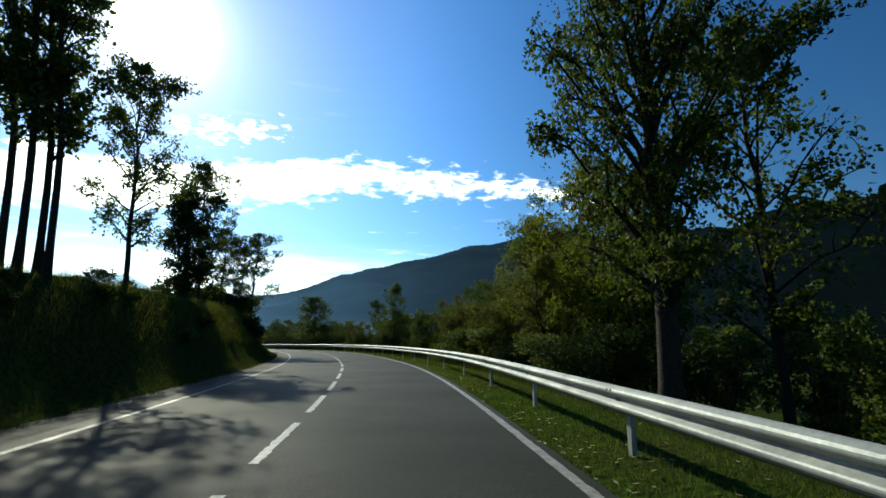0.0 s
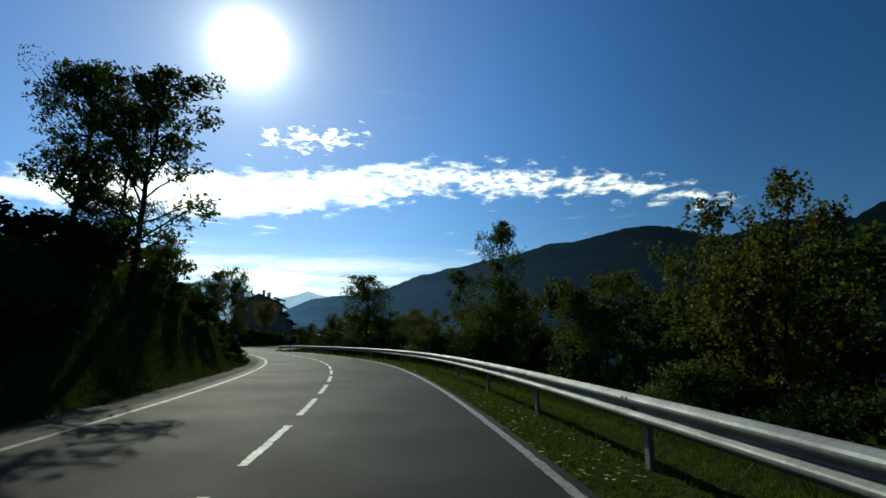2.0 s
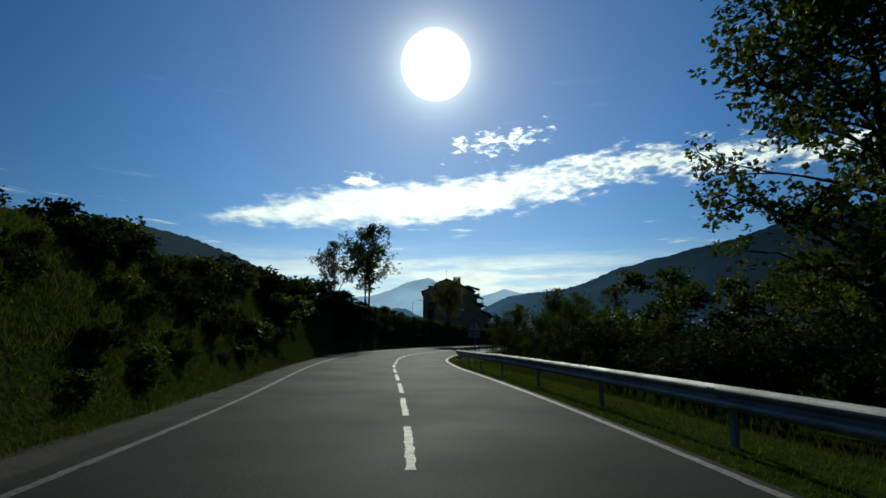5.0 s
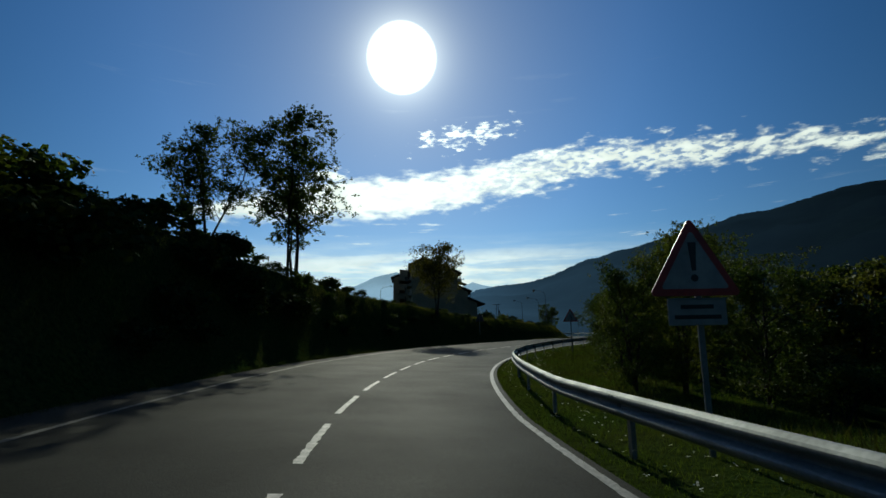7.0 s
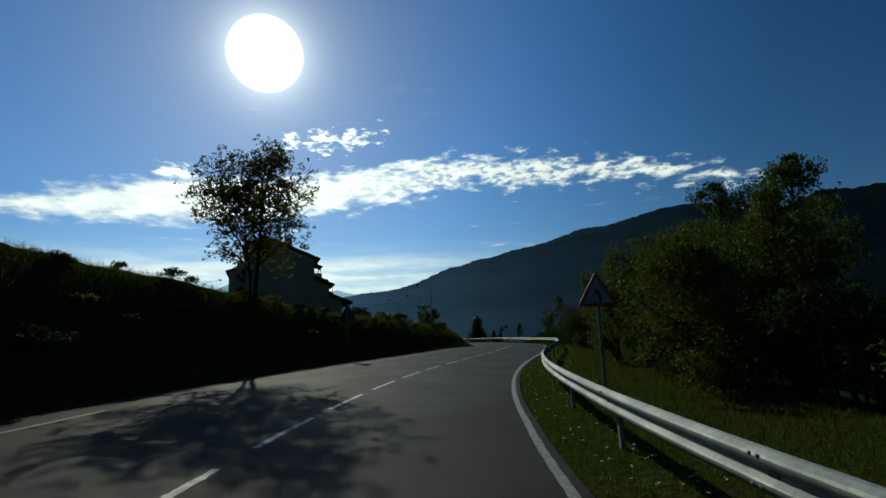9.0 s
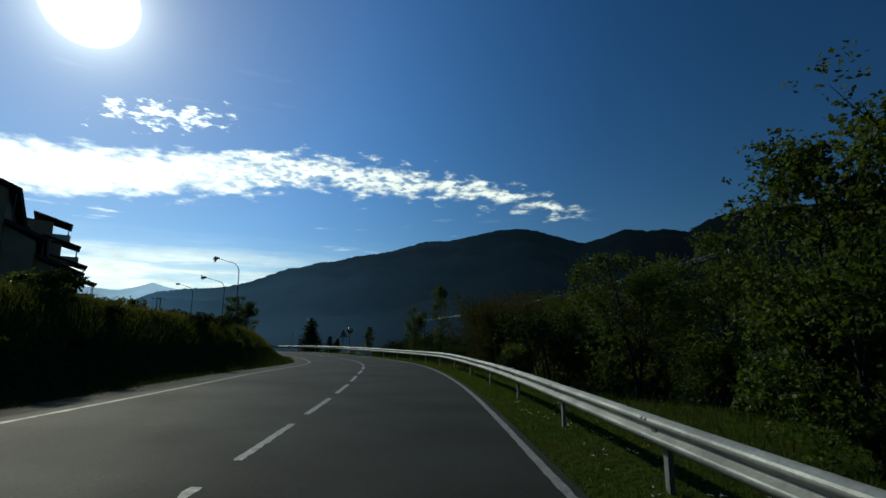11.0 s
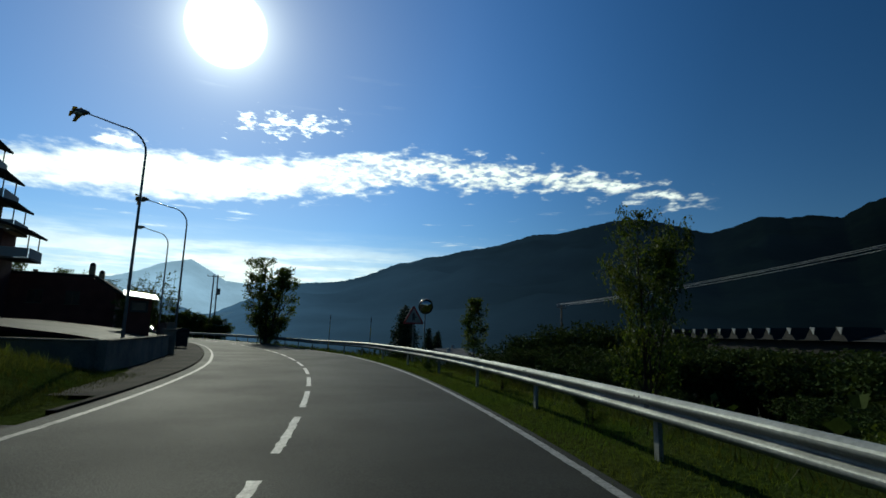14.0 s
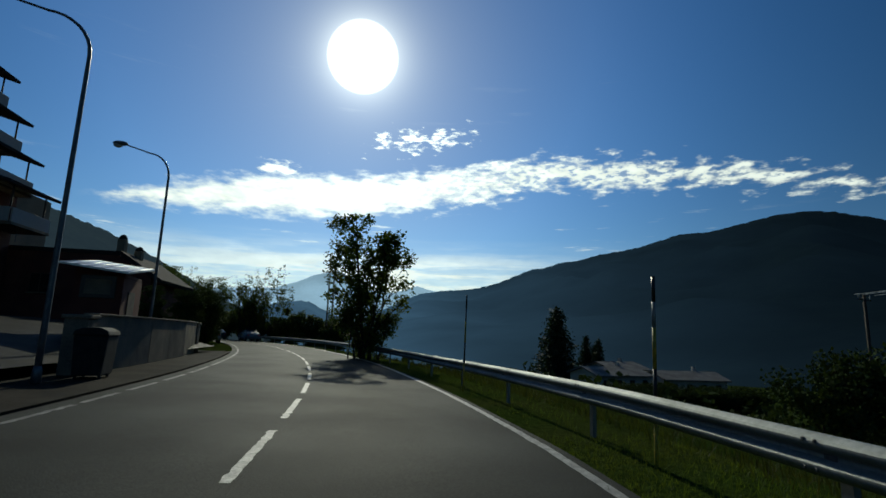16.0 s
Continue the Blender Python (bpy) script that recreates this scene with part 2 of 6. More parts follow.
def hazed_material(name, base, air, strength, reach=0.0):
    """Wooded slopes far off: the haze of kilometres of lit air is put into their own emission, stronger towards the
    sun.
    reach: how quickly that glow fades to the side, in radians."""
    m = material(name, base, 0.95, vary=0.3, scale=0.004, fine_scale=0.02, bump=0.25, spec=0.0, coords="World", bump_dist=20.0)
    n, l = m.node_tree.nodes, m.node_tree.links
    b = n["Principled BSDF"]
    # The slope itself glows, in place of lit air before it.
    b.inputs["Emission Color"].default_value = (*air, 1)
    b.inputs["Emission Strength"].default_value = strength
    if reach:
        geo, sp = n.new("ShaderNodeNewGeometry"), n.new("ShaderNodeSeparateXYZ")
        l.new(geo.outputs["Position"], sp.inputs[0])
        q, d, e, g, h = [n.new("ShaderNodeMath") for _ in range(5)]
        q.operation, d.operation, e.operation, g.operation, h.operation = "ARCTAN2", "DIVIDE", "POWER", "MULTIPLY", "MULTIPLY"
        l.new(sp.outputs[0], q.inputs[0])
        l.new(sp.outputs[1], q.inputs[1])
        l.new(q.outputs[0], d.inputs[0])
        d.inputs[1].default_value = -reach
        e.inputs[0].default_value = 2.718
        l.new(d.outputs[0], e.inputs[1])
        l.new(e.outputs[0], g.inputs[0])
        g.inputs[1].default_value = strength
        # Noise in the glow stands in for light and dark on the folds.
        glow_folds, fr = n.new("ShaderNodeTexNoise"), n.new("ShaderNodeMapRange")
        glow_folds.inputs["Scale"].default_value, glow_folds.inputs["Detail"].default_value = 0.0022, 5.0
        l.new(geo.outputs["Position"], glow_folds.inputs["Vector"])
        l.new(glow_folds.outputs[0], fr.inputs[0])
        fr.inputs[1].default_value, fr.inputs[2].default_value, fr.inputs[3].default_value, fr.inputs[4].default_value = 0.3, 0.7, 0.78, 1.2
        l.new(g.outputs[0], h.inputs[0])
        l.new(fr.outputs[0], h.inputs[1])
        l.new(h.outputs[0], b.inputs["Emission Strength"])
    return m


ASPHALT = material("asphalt", (0.0360, 0.0370, 0.0300), 0.70, vary=0.42, scale=0.45, fine_scale=55, bump=0.5, tint=(0.0252, 0.0259, 0.0213), spec=0.055, coords="World", bump_dist=0.01)
TRODDEN = material("trodden_asphalt", (0.030, 0.025, 0.019), 0.85, vary=0.45, scale=0.9, fine_scale=38, bump=0.8, tint=(0.018, 0.016, 0.013), spec=0.04, coords="World", bump_dist=0.012)
ASPHALT_OLD = material("asphalt_old", (0.034, 0.031, 0.024), 0.6, vary=0.35, scale=0.5, fine_scale=50, bump=0.5, tint=(0.024, 0.022, 0.017), spec=0.03, coords="World", bump_dist=0.01)
PAINT_OLD = material("old_road_paint", (0.125, 0.122, 0.108), 0.65, vary=0.6, scale=3.0, fine_scale=24, bump=0.3, tint=(0.06, 0.059, 0.052), coords="World", bump_dist=0.004)
PAINT = material("road_paint", (0.27, 0.265, 0.24), 0.6, vary=0.35, scale=7.0, fine_scale=30, bump=0.2, tint=(0.16, 0.157, 0.148), coords="World", bump_dist=0.004)
SOIL = material("meadow_turf", (0.024, 0.042, 0.008), 0.95, vary=0.4, scale=0.35, fine_scale=9, bump=0.8, tint=(0.036, 0.044, 0.012), spec=0.0, coords="World", bump_dist=0.08)
GRAVEL = material("gravel", (0.050, 0.046, 0.036), 0.9, vary=0.45, scale=1.2, fine_scale=45, bump=0.8, coords="World", spec=0.2)
GRASS = material("grass", (0.056, 0.098, 0.015), 0.6, vary=0.3, scale=0.4, fine_scale=4, bump=0, tint=(0.075, 0.088, 0.022), trans=0.45, per="island", spec=0.1, coords="World")
# Grass again in a darker green: shade on the banks put into its colour.
SHADED_GRASS = material("shaded_grass", (0.034, 0.050, 0.013), 0.7, vary=0.3, scale=0.5, fine_scale=4, bump=0, tint=(0.048, 0.050, 0.016), trans=0.3, per="island", spec=0.1, coords="World")
DRYGRASS = material("dry_grass", (0.085, 0.080, 0.026), 0.7, vary=0.3, scale=0.5, fine_scale=4, bump=0, tint=(0.05, 0.068, 0.020), trans=0.5, per="island", spec=0.2, coords="World")
LEAF = material("leaf_green", (0.050, 0.085, 0.020), 0.6, vary=0.25, scale=0.7, fine_scale=5, bump=0, tint=(0.075, 0.09, 0.022), trans=0.36, per="island", spec=0.1)
LEAF_GROVE = material("leaf_turning", (0.088, 0.122, 0.026), 0.6, vary=0.25, scale=0.35, fine_scale=5, bump=0, tint=(0.105, 0.108, 0.022), trans=0.58, per="island", spec=0.1)
LEAF_DARK = material("leaf_dark", (0.035, 0.058, 0.020), 0.8, vary=0.25, scale=0.7, fine_scale=5, bump=0, tint=(0.045, 0.06, 0.02), trans=0.12, per="island", spec=0.02)
LEAF_OLIVE = material("leaf_olive", (0.050, 0.060, 0.019), 0.65, vary=0.25, scale=0.6, fine_scale=5, bump=0, tint=(0.070, 0.062, 0.022), trans=0.25, per="island", spec=0.04)
LEAF_YEL = material("leaf_yellowing", (0.090, 0.085, 0.021), 0.6, vary=0.25, scale=0.6, fine_scale=5, bump=0, tint=(0.07, 0.09, 0.024), trans=0.38, per="island", spec=0.1)
LEAF_RUST = material("leaf_rust", (0.110, 0.098, 0.030), 0.65, vary=0.25, scale=0.6, fine_scale=5, bump=0, tint=(0.075, 0.075, 0.022), trans=0.55, per="island", spec=0.1)
NEEDLE = material("needle", (0.022, 0.040, 0.018), 0.7, vary=0.3, scale=1.0, fine_scale=8, bump=0, trans=0.15, per="island", spec=0.2)
BARK = material("bark", (0.040, 0.034, 0.027), 0.9, vary=0.45, scale=2.0, fine_scale=22, bump=0.9, tint=(0.035, 0.03, 0.025), spec=0.1)
ZINC = material("galvanised_steel", (0.27, 0.285, 0.275), 0.66, metal=0.7, vary=0.14, scale=1.6, fine_scale=22, bump=0.10, tint=(0.20, 0.212, 0.205), spec=0.3, coords="World")
STEEL_DARK = material("weathered_steel", (0.12, 0.12, 0.12), 0.6, metal=0.5, vary=0.3, scale=8, fine_scale=40, bump=0.2)
FOREST = hazed_material("hazed_forest_slope", (0.0025, 0.005, 0.0035), (0.19, 0.40, 0.74), AIR * 0.40, 0.29)
# The other ranges: their bluish haze is likewise put into emission.
FOREST_MID = hazed_material("hazed_forest_slope_far", (0.03, 0.04, 0.03), (0.13, 0.27, 0.50), AIR * 0.42, 4.0)
FOREST_FAR = hazed_material("hazed_forest_slope_farthest", (0.05, 0.06, 0.06), (0.36, 0.55, 0.80), AIR * 0.95, 4.0)
FOREST_LEFT = hazed_material("hazed_forest_slope_left", (0.012, 0.018, 0.012), (0.08, 0.13, 0.20), AIR * 0.30)


# ---- mesh helpers ----
def mesh_of(name, verts, faces, mat, smooth=False):
    me = bpy.data.meshes.new(name)
    me.from_pydata([tuple(v) for v in verts], [], [tuple(f) for f in faces])
    for one in (mat if isinstance(mat, (list, tuple)) else [mat]):
        me.materials.append(one)
    if smooth:
        me.polygons.foreach_set("use_smooth", [True] * len(me.polygons))
    me.update()
    return me


def quads_mesh(name, verts, mat):
    """verts: an array (n, 4, 3) of loose four-cornered leaves or blades."""
    n = len(verts)
    me = bpy.data.meshes.new(name)
    me.vertices.add(4 * n)
    me.vertices.foreach_set("co", np.asarray(verts, np.float32).ravel())
    me.loops.add(4 * n)
    me.loops.foreach_set("vertex_index", np.arange(4 * n, dtype=np.int32))
    me.polygons.add(n)
    me.polygons.foreach_set("loop_start", np.arange(0, 4 * n, 4, dtype=np.int32))
    me.materials.append(mat)
    me.update(calc_edges=True)
    return me


def part(name, data, parent=None, label="", m=None):
    """data: a mesh, linked as one object under a thing or a part."""
    ob = new(name, data)
    if parent is not None:
        ob.parent = parent
    if m is not None:
        ob.matrix_basis = m
    return tagged(ob, label=label)


def bm_mesh(name, bm, mat, smooth=False):
    me = bpy.data.meshes.new(name)
    bm.to_mesh(me)
    bm.free()
    for one in (mat if isinstance(mat, (list, tuple)) else [mat]):
        me.materials.append(one)
    if smooth:
        me.polygons.foreach_set("use_smooth", [True] * len(me.polygons))
    return me


def box_bm(boxes, bevel=0.0):
    """A bmesh of boxes (cx, cy, cz, sx, sy, sz), with their edges broken."""
    bm = bmesh.new()
    for cx, cy, cz, sx, sy, sz in boxes:
        bmesh.ops.create_cube(bm, size=1.0, matrix=Matrix.Translation((cx, cy, cz)) @ Matrix.Diagonal((sx, sy, sz, 1)))
    if bevel:
        bmesh.ops.bevel(bm, geom=list(bm.edges), offset=bevel, segments=1, affect="EDGES")
    return bm


def box(name, dims, mat, parent=None, label="", bevel=0.01, m=None):
    return part(name, bm_mesh(name, box_bm([dims], bevel), mat), parent, label, m)


def tube(points, radii, sides=7, cap=True):
    """Vertices and faces of a tapered tube along points."""
    pts = np.asarray(points, float)
    tan = np.gradient(pts, axis=0)
    tan /= np.linalg.norm(tan, axis=1)[:, None] + 1e-9
    ref = np.array([1.0, 0.0, 0.0]) if abs(tan[0][0]) < 0.9 else np.array([0.0, 1.0, 0.0])
    vs, fs = [], []
    for i, (p, t, r) in enumerate(zip(pts, tan, radii)):
        u = np.cross(t, ref)
        u /= np.linalg.norm(u) + 1e-9
        w = np.cross(t, u)
        for k in range(sides):
            a = 2 * math.pi * k / sides
            vs.append(p + r * (math.cos(a) * u + math.sin(a) * w))
        if i:
            for k in range(sides):
                a, b = (i - 1) * sides + k, (i - 1) * sides + (k + 1) % sides
                fs.append((a, b, b + sides, a + sides))
    if cap:
        fs.append(tuple(range(len(vs) - sides, len(vs))))
        fs.append(tuple(range(sides - 1, -1, -1)))
    return vs, fs


def joined(pieces):
    vs, fs = [], []
    for v, f in pieces:
        fs += [tuple(i + len(vs) for i in q) for q in f]
        vs += list(v)
    return vs, fs


def thing(name, m, label, category, group="", kind=""):
    ob = new(name)
    ob.empty_display_size = 0.2
    ob.matrix_basis = m
    return tagged(ob, label, category, group, kind)


# ---- the road's centre line ----
def smooth_line(points, step):
    """A line through the points, with even steps."""
    p = np.array(points, float)
    p = np.vstack([2 * p[0] - p[1], p, 2 * p[-1] - p[-2]])
    out = []
    for i in range(1, len(p) - 2):
        a, b, c, d = p[i - 1 : i + 3]
        for u in np.linspace(0, 1, 24, endpoint=False):
            out.append(0.5 * (2 * b + (c - a) * u + (2 * a - 5 * b + 4 * c - d) * u**2 + (3 * b - a - 3 * c + d) * u**3))
    out = np.array(out)
    dist = np.r_[0, np.cumsum(np.linalg.norm(np.diff(out[:, :2], axis=0), axis=1))]
    s = np.arange(0, dist[-1], step)
    return np.stack([np.interp(s, dist, out[:, k]) for k in range(3)], 1), s


LINE, STA = smooth_line(CENTRE, 0.5)
kern = np.ones(17) / 17
LINE[8:-8] = np.stack([np.convolve(LINE[:, k], kern, "valid") for k in range(3)], 1)
TAN = np.gradient(LINE[:, :2], axis=0)
TAN /= np.linalg.norm(TAN, axis=1)[:, None]
NOR = np.stack([TAN[:, 1], -TAN[:, 0]], 1)
ZERO = 40.0  # the station at which the walk begins
LINE[:, 2] += np.interp(STA - ZERO, [90, 100, 109, 118, 136, 154, 172, 181, 217, 228, 244], [0.02, 0.0, -0.10, -0.095, -0.135, -0.11, -0.035, 0.0, 0.0, -0.08, -0.13])


def banking(s):
    """Cross slope of the road: metres that it rises per metre to the right."""
    return np.interp(s, [90, 100, 109, 118, 172, 181, 200, 217, 230], [-0.010, -0.027, -0.050, -0.034, -0.036, -0.018, -0.010, -0.006, -0.025])


def edge_shift(s):
    """How much wider than usual the right-hand lane is."""
    return np.interp(s, [-8, 19, 46, 64, 100, 109, 118, 136, 154, 181, 199, 217, 226, 253], [0.05, -0.04, 0.02, 0.16, 0.18, 0.03, 0.09, 0.36, 0.18, 0.09, 0.19, 0.34, 0.24, 0.14])


def rail_at(s):
    """Offset of the guard rail from the centre line."""
    return RAIL + np.interp(s, [-8, 28, 48, 70, 91, 109, 118, 127, 136, 154, 172, 190, 205, 225, 253], [0.05, 0.14, 0.32, 0.28, 0.02, -0.11, 0.04, 0.32, 0.50, 0.38, 0.26, 0.36, 0.52, 0.45, 0.2])


def on_road(s, l, z=0.0):
    """The place at station s (0 where the walk begins), l metres to the right of the centre line, z above the road."""
    k = np.clip(s + ZERO, 0, STA[-1])
    c = [np.interp(k, STA, LINE[:, j]) for j in range(3)]
    n = [np.interp(k, STA, NOR[:, j]) for j in range(2)]
    return np.array([c[0] + n[0] * l, c[1] + n[1] * l, c[2] + z + banking(s) * min(max(l, -6), 7)])


def heading(s):
    """The turn of the road at station s, in degrees: 0 when it runs along +y."""
    k = np.clip(s + ZERO, 0, STA[-1])
    return math.degrees(math.atan2(-np.interp(k, STA, TAN[:, 0]), np.interp(k, STA, TAN[:, 1])))


def road_coords(x, y):
    """Station and offset to the right of the nearest point of the centre line, for arrays of places."""
    x, y = np.ravel(x), np.ravel(y)
    ln, nn = LINE[::2, :2], NOR[::2]
    s, l = np.empty(len(x)), np.empty(len(x))
    for i in range(0, len(x), 4000):
        q = np.stack([x[i : i + 4000], y[i : i + 4000]], 1)
        d = ((q[:, None] - ln[None]) ** 2).sum(-1)
        j = d.argmin(1)
        s[i : i + 4000] = STA[::2][j] - ZERO
        side = ((q - ln[j]) * nn[j]).sum(-1)
        l[i : i + 4000] = np.where(side >= 0, 1, -1) * np.sqrt(d.min(1))
    return s, l


def left_edge(s):
    """Offset of the left edge line."""
    return np.interp(s, [-40, 40, 80, 100, 112, 122, 140, 158, 170, 184, 196, 204, 213, 222, 230], [-2.98, -3.02, -3.24, -3.48, -3.95, -4.82, -5.2, -4.58, -4.15, -3.1, -3.2, -3.4, -3.52, -3.6, -3.55])


def bank_height(s):
    return np.interp(s, [-40, 5, 20, 35, 50, 65, 80, 98, 110, 118, 126, 133, 140, 151, 163, 174, 186, 196, 201, 204, 330], [2.6, 2.8, 3.1, 3.4, 3.8, 3.6, 3.7, 4.0, 4.7, 5.0, 4.9, 4.7, 4.1, 3.0, 2.5, 2.1, 1.8, 1.2, 0.6, 0.05, 0.0])


def wobble(x, y, f, seed=0.0):
    return np.array([noise.noise((a * f, b * f, seed)) for a, b in zip(np.ravel(x), np.ravel(y))])


def height(x, y):
    """The ground's height: flat under the road and its verges, a bank on the left, falling away on the right."""
    shape = np.shape(x)
    s, l = road_coords(x, y)
    base = np.interp(s + ZERO, STA, LINE[:, 2]) + banking(s) * np.clip(l, -6, 7)
    le = left_edge(s) - 1.1
    up = np.clip((le - l) / np.interp(s, [0, 60, 110, 190], [3.2, 3.6, 3.6, 2.8]), 0, 1)
    crest = bank_height(s) * (up * up * (3 - 2 * up))
    beyond = np.clip(le - 4 - l, 0, None)
    town = np.clip((s - 190) / 20, 0, 1)
    crest += (1 - town) * np.minimum(beyond * 0.10, 14) + town * np.clip(beyond - 6, 0, 260) * 0.075
    fall0 = np.interp(s, [-40, 95, 106, 160, 172, 330], [5.0, 5.0, 9.5, 9.5, 5.4, 5.4])
    r = np.clip(l - fall0, 0, None)
    drop = np.interp(r, [0, 4, 14, 40, 120, 400, 1500], [0, 0.8, 3.0, 6.5, 18, 45, 60])
    rough = wobble(x, y, 0.35) * 0.18 + wobble(x, y, 0.07, 4.0) * 0.7
    amount = np.clip(np.maximum((le - l) / 4.0, (l - 5.5) / 6.0), 0, 1)
    z = base - 0.04 + crest - drop + rough * amount
    return z.reshape(shape)


# ---- the ground: one sheet to the horizon ----
def axis(lo, hi, step, far):
    a = list(np.arange(lo, hi + step, step))
    d = step
    while a[-1] < far:
        d *= 1.3
        a.append(a[-1] + d)
    d = step
    while a[0] > -far:
        d *= 1.3
        a.insert(0, a[0] - d)
    return np.array(a)


def build_ground():
    gx, gy = axis(-36, 118, 0.5, 4800), axis(-20, 312, 0.5, 4800)
    X, Y = np.meshgrid(gx, gy)
    Z = height(X, Y)
    far = np.clip((np.hypot(X - 30, Y - 120) - 500) / 800, 0, 1)
    Z = Z * (1 - far) - 60 * far
    nx, ny = len(gx), len(gy)
    verts = np.stack([X.ravel(), Y.ravel(), Z.ravel()], 1)
    i = np.arange(nx * ny).reshape(ny, nx)
    faces = np.stack([i[:-1, :-1], i[:-1, 1:], i[1:, 1:], i[1:, :-1]], -1).reshape(-1, 4)
    ob = new("ground", mesh_of("ground", verts, faces.tolist(), SOIL, True))
    tagged(ob, "rough grassy ground rising in a bank beside the road", "ground", kind="structure")


build_ground()


def strip(name, s0, s1, left, right, z, mat, step=1.0, thick=0.0, cols=1, worn=0.0):
    """A strip along the road between two offsets (numbers or functions of the station)."""
    f = lambda v, s: v(s) if callable(v) else v
    ss = np.append(np.arange(s0, s1, step), s1)
    vs, fs = [], []
    for s in ss:
        a, b = f(left, s), f(right, s)
        if worn:
            a, b = a + worn * noise.noise((s * 5.0, 1.0, 0.0)) + worn * noise.noise((s * 17.0, 4.0, 0.0)), b + worn * noise.noise((s * 5.0, 8.0, 0.0)) + worn * noise.noise((s * 17.0, 11.0, 0.0))
        for k in range(cols + 1):
            vs.append(on_road(s, a + (b - a) * k / cols, z))
    n = cols + 1
    for i in range(len(ss) - 1):
        for k in range(cols):
            fs.append((i * n + k, i * n + k + 1, (i + 1) * n + k + 1, (i + 1) * n + k))
    if thick:
        m = len(vs)
        vs += [v - np.array([0, 0, thick]) for v in vs]
        for i in range(len(ss) - 1):
            fs.append((i * n, (i + 1) * n, (i + 1) * n + m, i * n + m))
            fs.append((i * n + cols, i * n + cols + m, (i + 1) * n + cols + m, (i + 1) * n + cols))
    return mesh_of(name, vs, fs, mat)


END = 335.0
road = tagged(new("road", strip("road", -39, END, lambda s: left_edge(s) - 0.42, lambda s: 3.22 + edge_shift(s), 0.0, ASPHALT, 1.0, 0.10, 4)), "two-lane grey asphalt road with worn edges", "road", kind="structure")
part("edge_line", strip("edge_line_right", -39, END, lambda s: 2.98 + edge_shift(s), lambda s: 3.10 + edge_shift(s), 0.004, PAINT, 0.12, worn=0.016), road, "worn white edge line")
part("edge_line", strip("edge_line_left", -39, 137, lambda s: left_edge(s) - 0.11, left_edge, 0.004, PAINT_OLD, 0.15, worn=0.022), road, "worn white edge line")
part("edge_line", strip("edge_line_left", 150, 218, lambda s: left_edge(s) - 0.11, left_edge, 0.004, PAINT_OLD, 0.15, worn=0.024), road, "worn white edge line")
er = np.random.default_rng(9)
es = 218.2
while es < END - 2:
    ln = er.uniform(0.5, 2.2)
    part("edge_line", strip("edge_line_left", es, es + ln, lambda s: left_edge(s) - 0.11, left_edge, 0.004, PAINT_OLD, 0.1, worn=0.03), road, "patch of worn white edge line")
    es += ln + er.uniform(0.12, 0.6)


def dash_shift(s):
    return np.interp(s, [0, 10, 19, 28, 37, 46, 82, 91, 100, 109, 118, 127, 145, 154, 172, 181, 190, 210, 226, 244], [-0.1, -0.13, -0.22, -0.2, -0.09, -0.05, 0.03, 0.21, 0.21, -0.2, -0.34, -0.56, -0.51, -0.42, -0.43, -0.19, -0.07, -0.12, -0.15, -0.24])


for k in range(-12, 95):
    s = DASH + 3.555 * k
    part("dash", strip("dash", s, s + 2.5, lambda q: dash_shift(q) - 0.055, lambda q: dash_shift(q) + 0.055, 0.004, PAINT, 0.08, worn=0.026), road)
tagged(new("gravel_shoulder", strip("gravel_shoulder", -39, 196, lambda s: left_edge(s) - 1.45, lambda s: left_edge(s) - 0.41, -0.012, GRAVEL)), "narrow strip of grit along the asphalt", "shoulder", kind="structure")


# ---- guard rail ----
def w_profile():
    """Outline of a corrugated beam: across (towards the road is negative) and up."""
    half = [(-0.010, 0.0), (-0.014, 0.016), (-0.070, 0.052), (-0.081, 0.066), (-0.083, 0.080), (-0.081, 0.096), (-0.066, 0.118), (-0.022, 0.146), (0.0, 0.155)]
    key = [(x, -z) for x, z in half[:0:-1]] + half
    return key


def beam_mesh(s0, s1):
    """A beam panel that follows the bend of the road between two stations, lapped over the next."""
    pf, vs, fs = w_profile(), [], []
    n = len(pf)
    ss = np.linspace(s0, s1 + 0.22, 6)
    for i, s in enumerate(ss):
        lift = 0.004 if i == 5 else 0.0
        for back in (0.0, 0.004):
            for x, z in pf:
                vs.append(on_road(s, rail_at(s) + x + back - lift, 0.60 + z))
    for i in range(len(ss) - 1):
        for k in range(n - 1):
            a, b = i * 2 * n + k, (i + 1) * 2 * n + k
            fs.append((a, a + 1, b + 1, b))
            fs.append((a + n + 1, a + n, b + n, b + n + 1))
    return mesh_of("beam", vs, fs, ZINC)


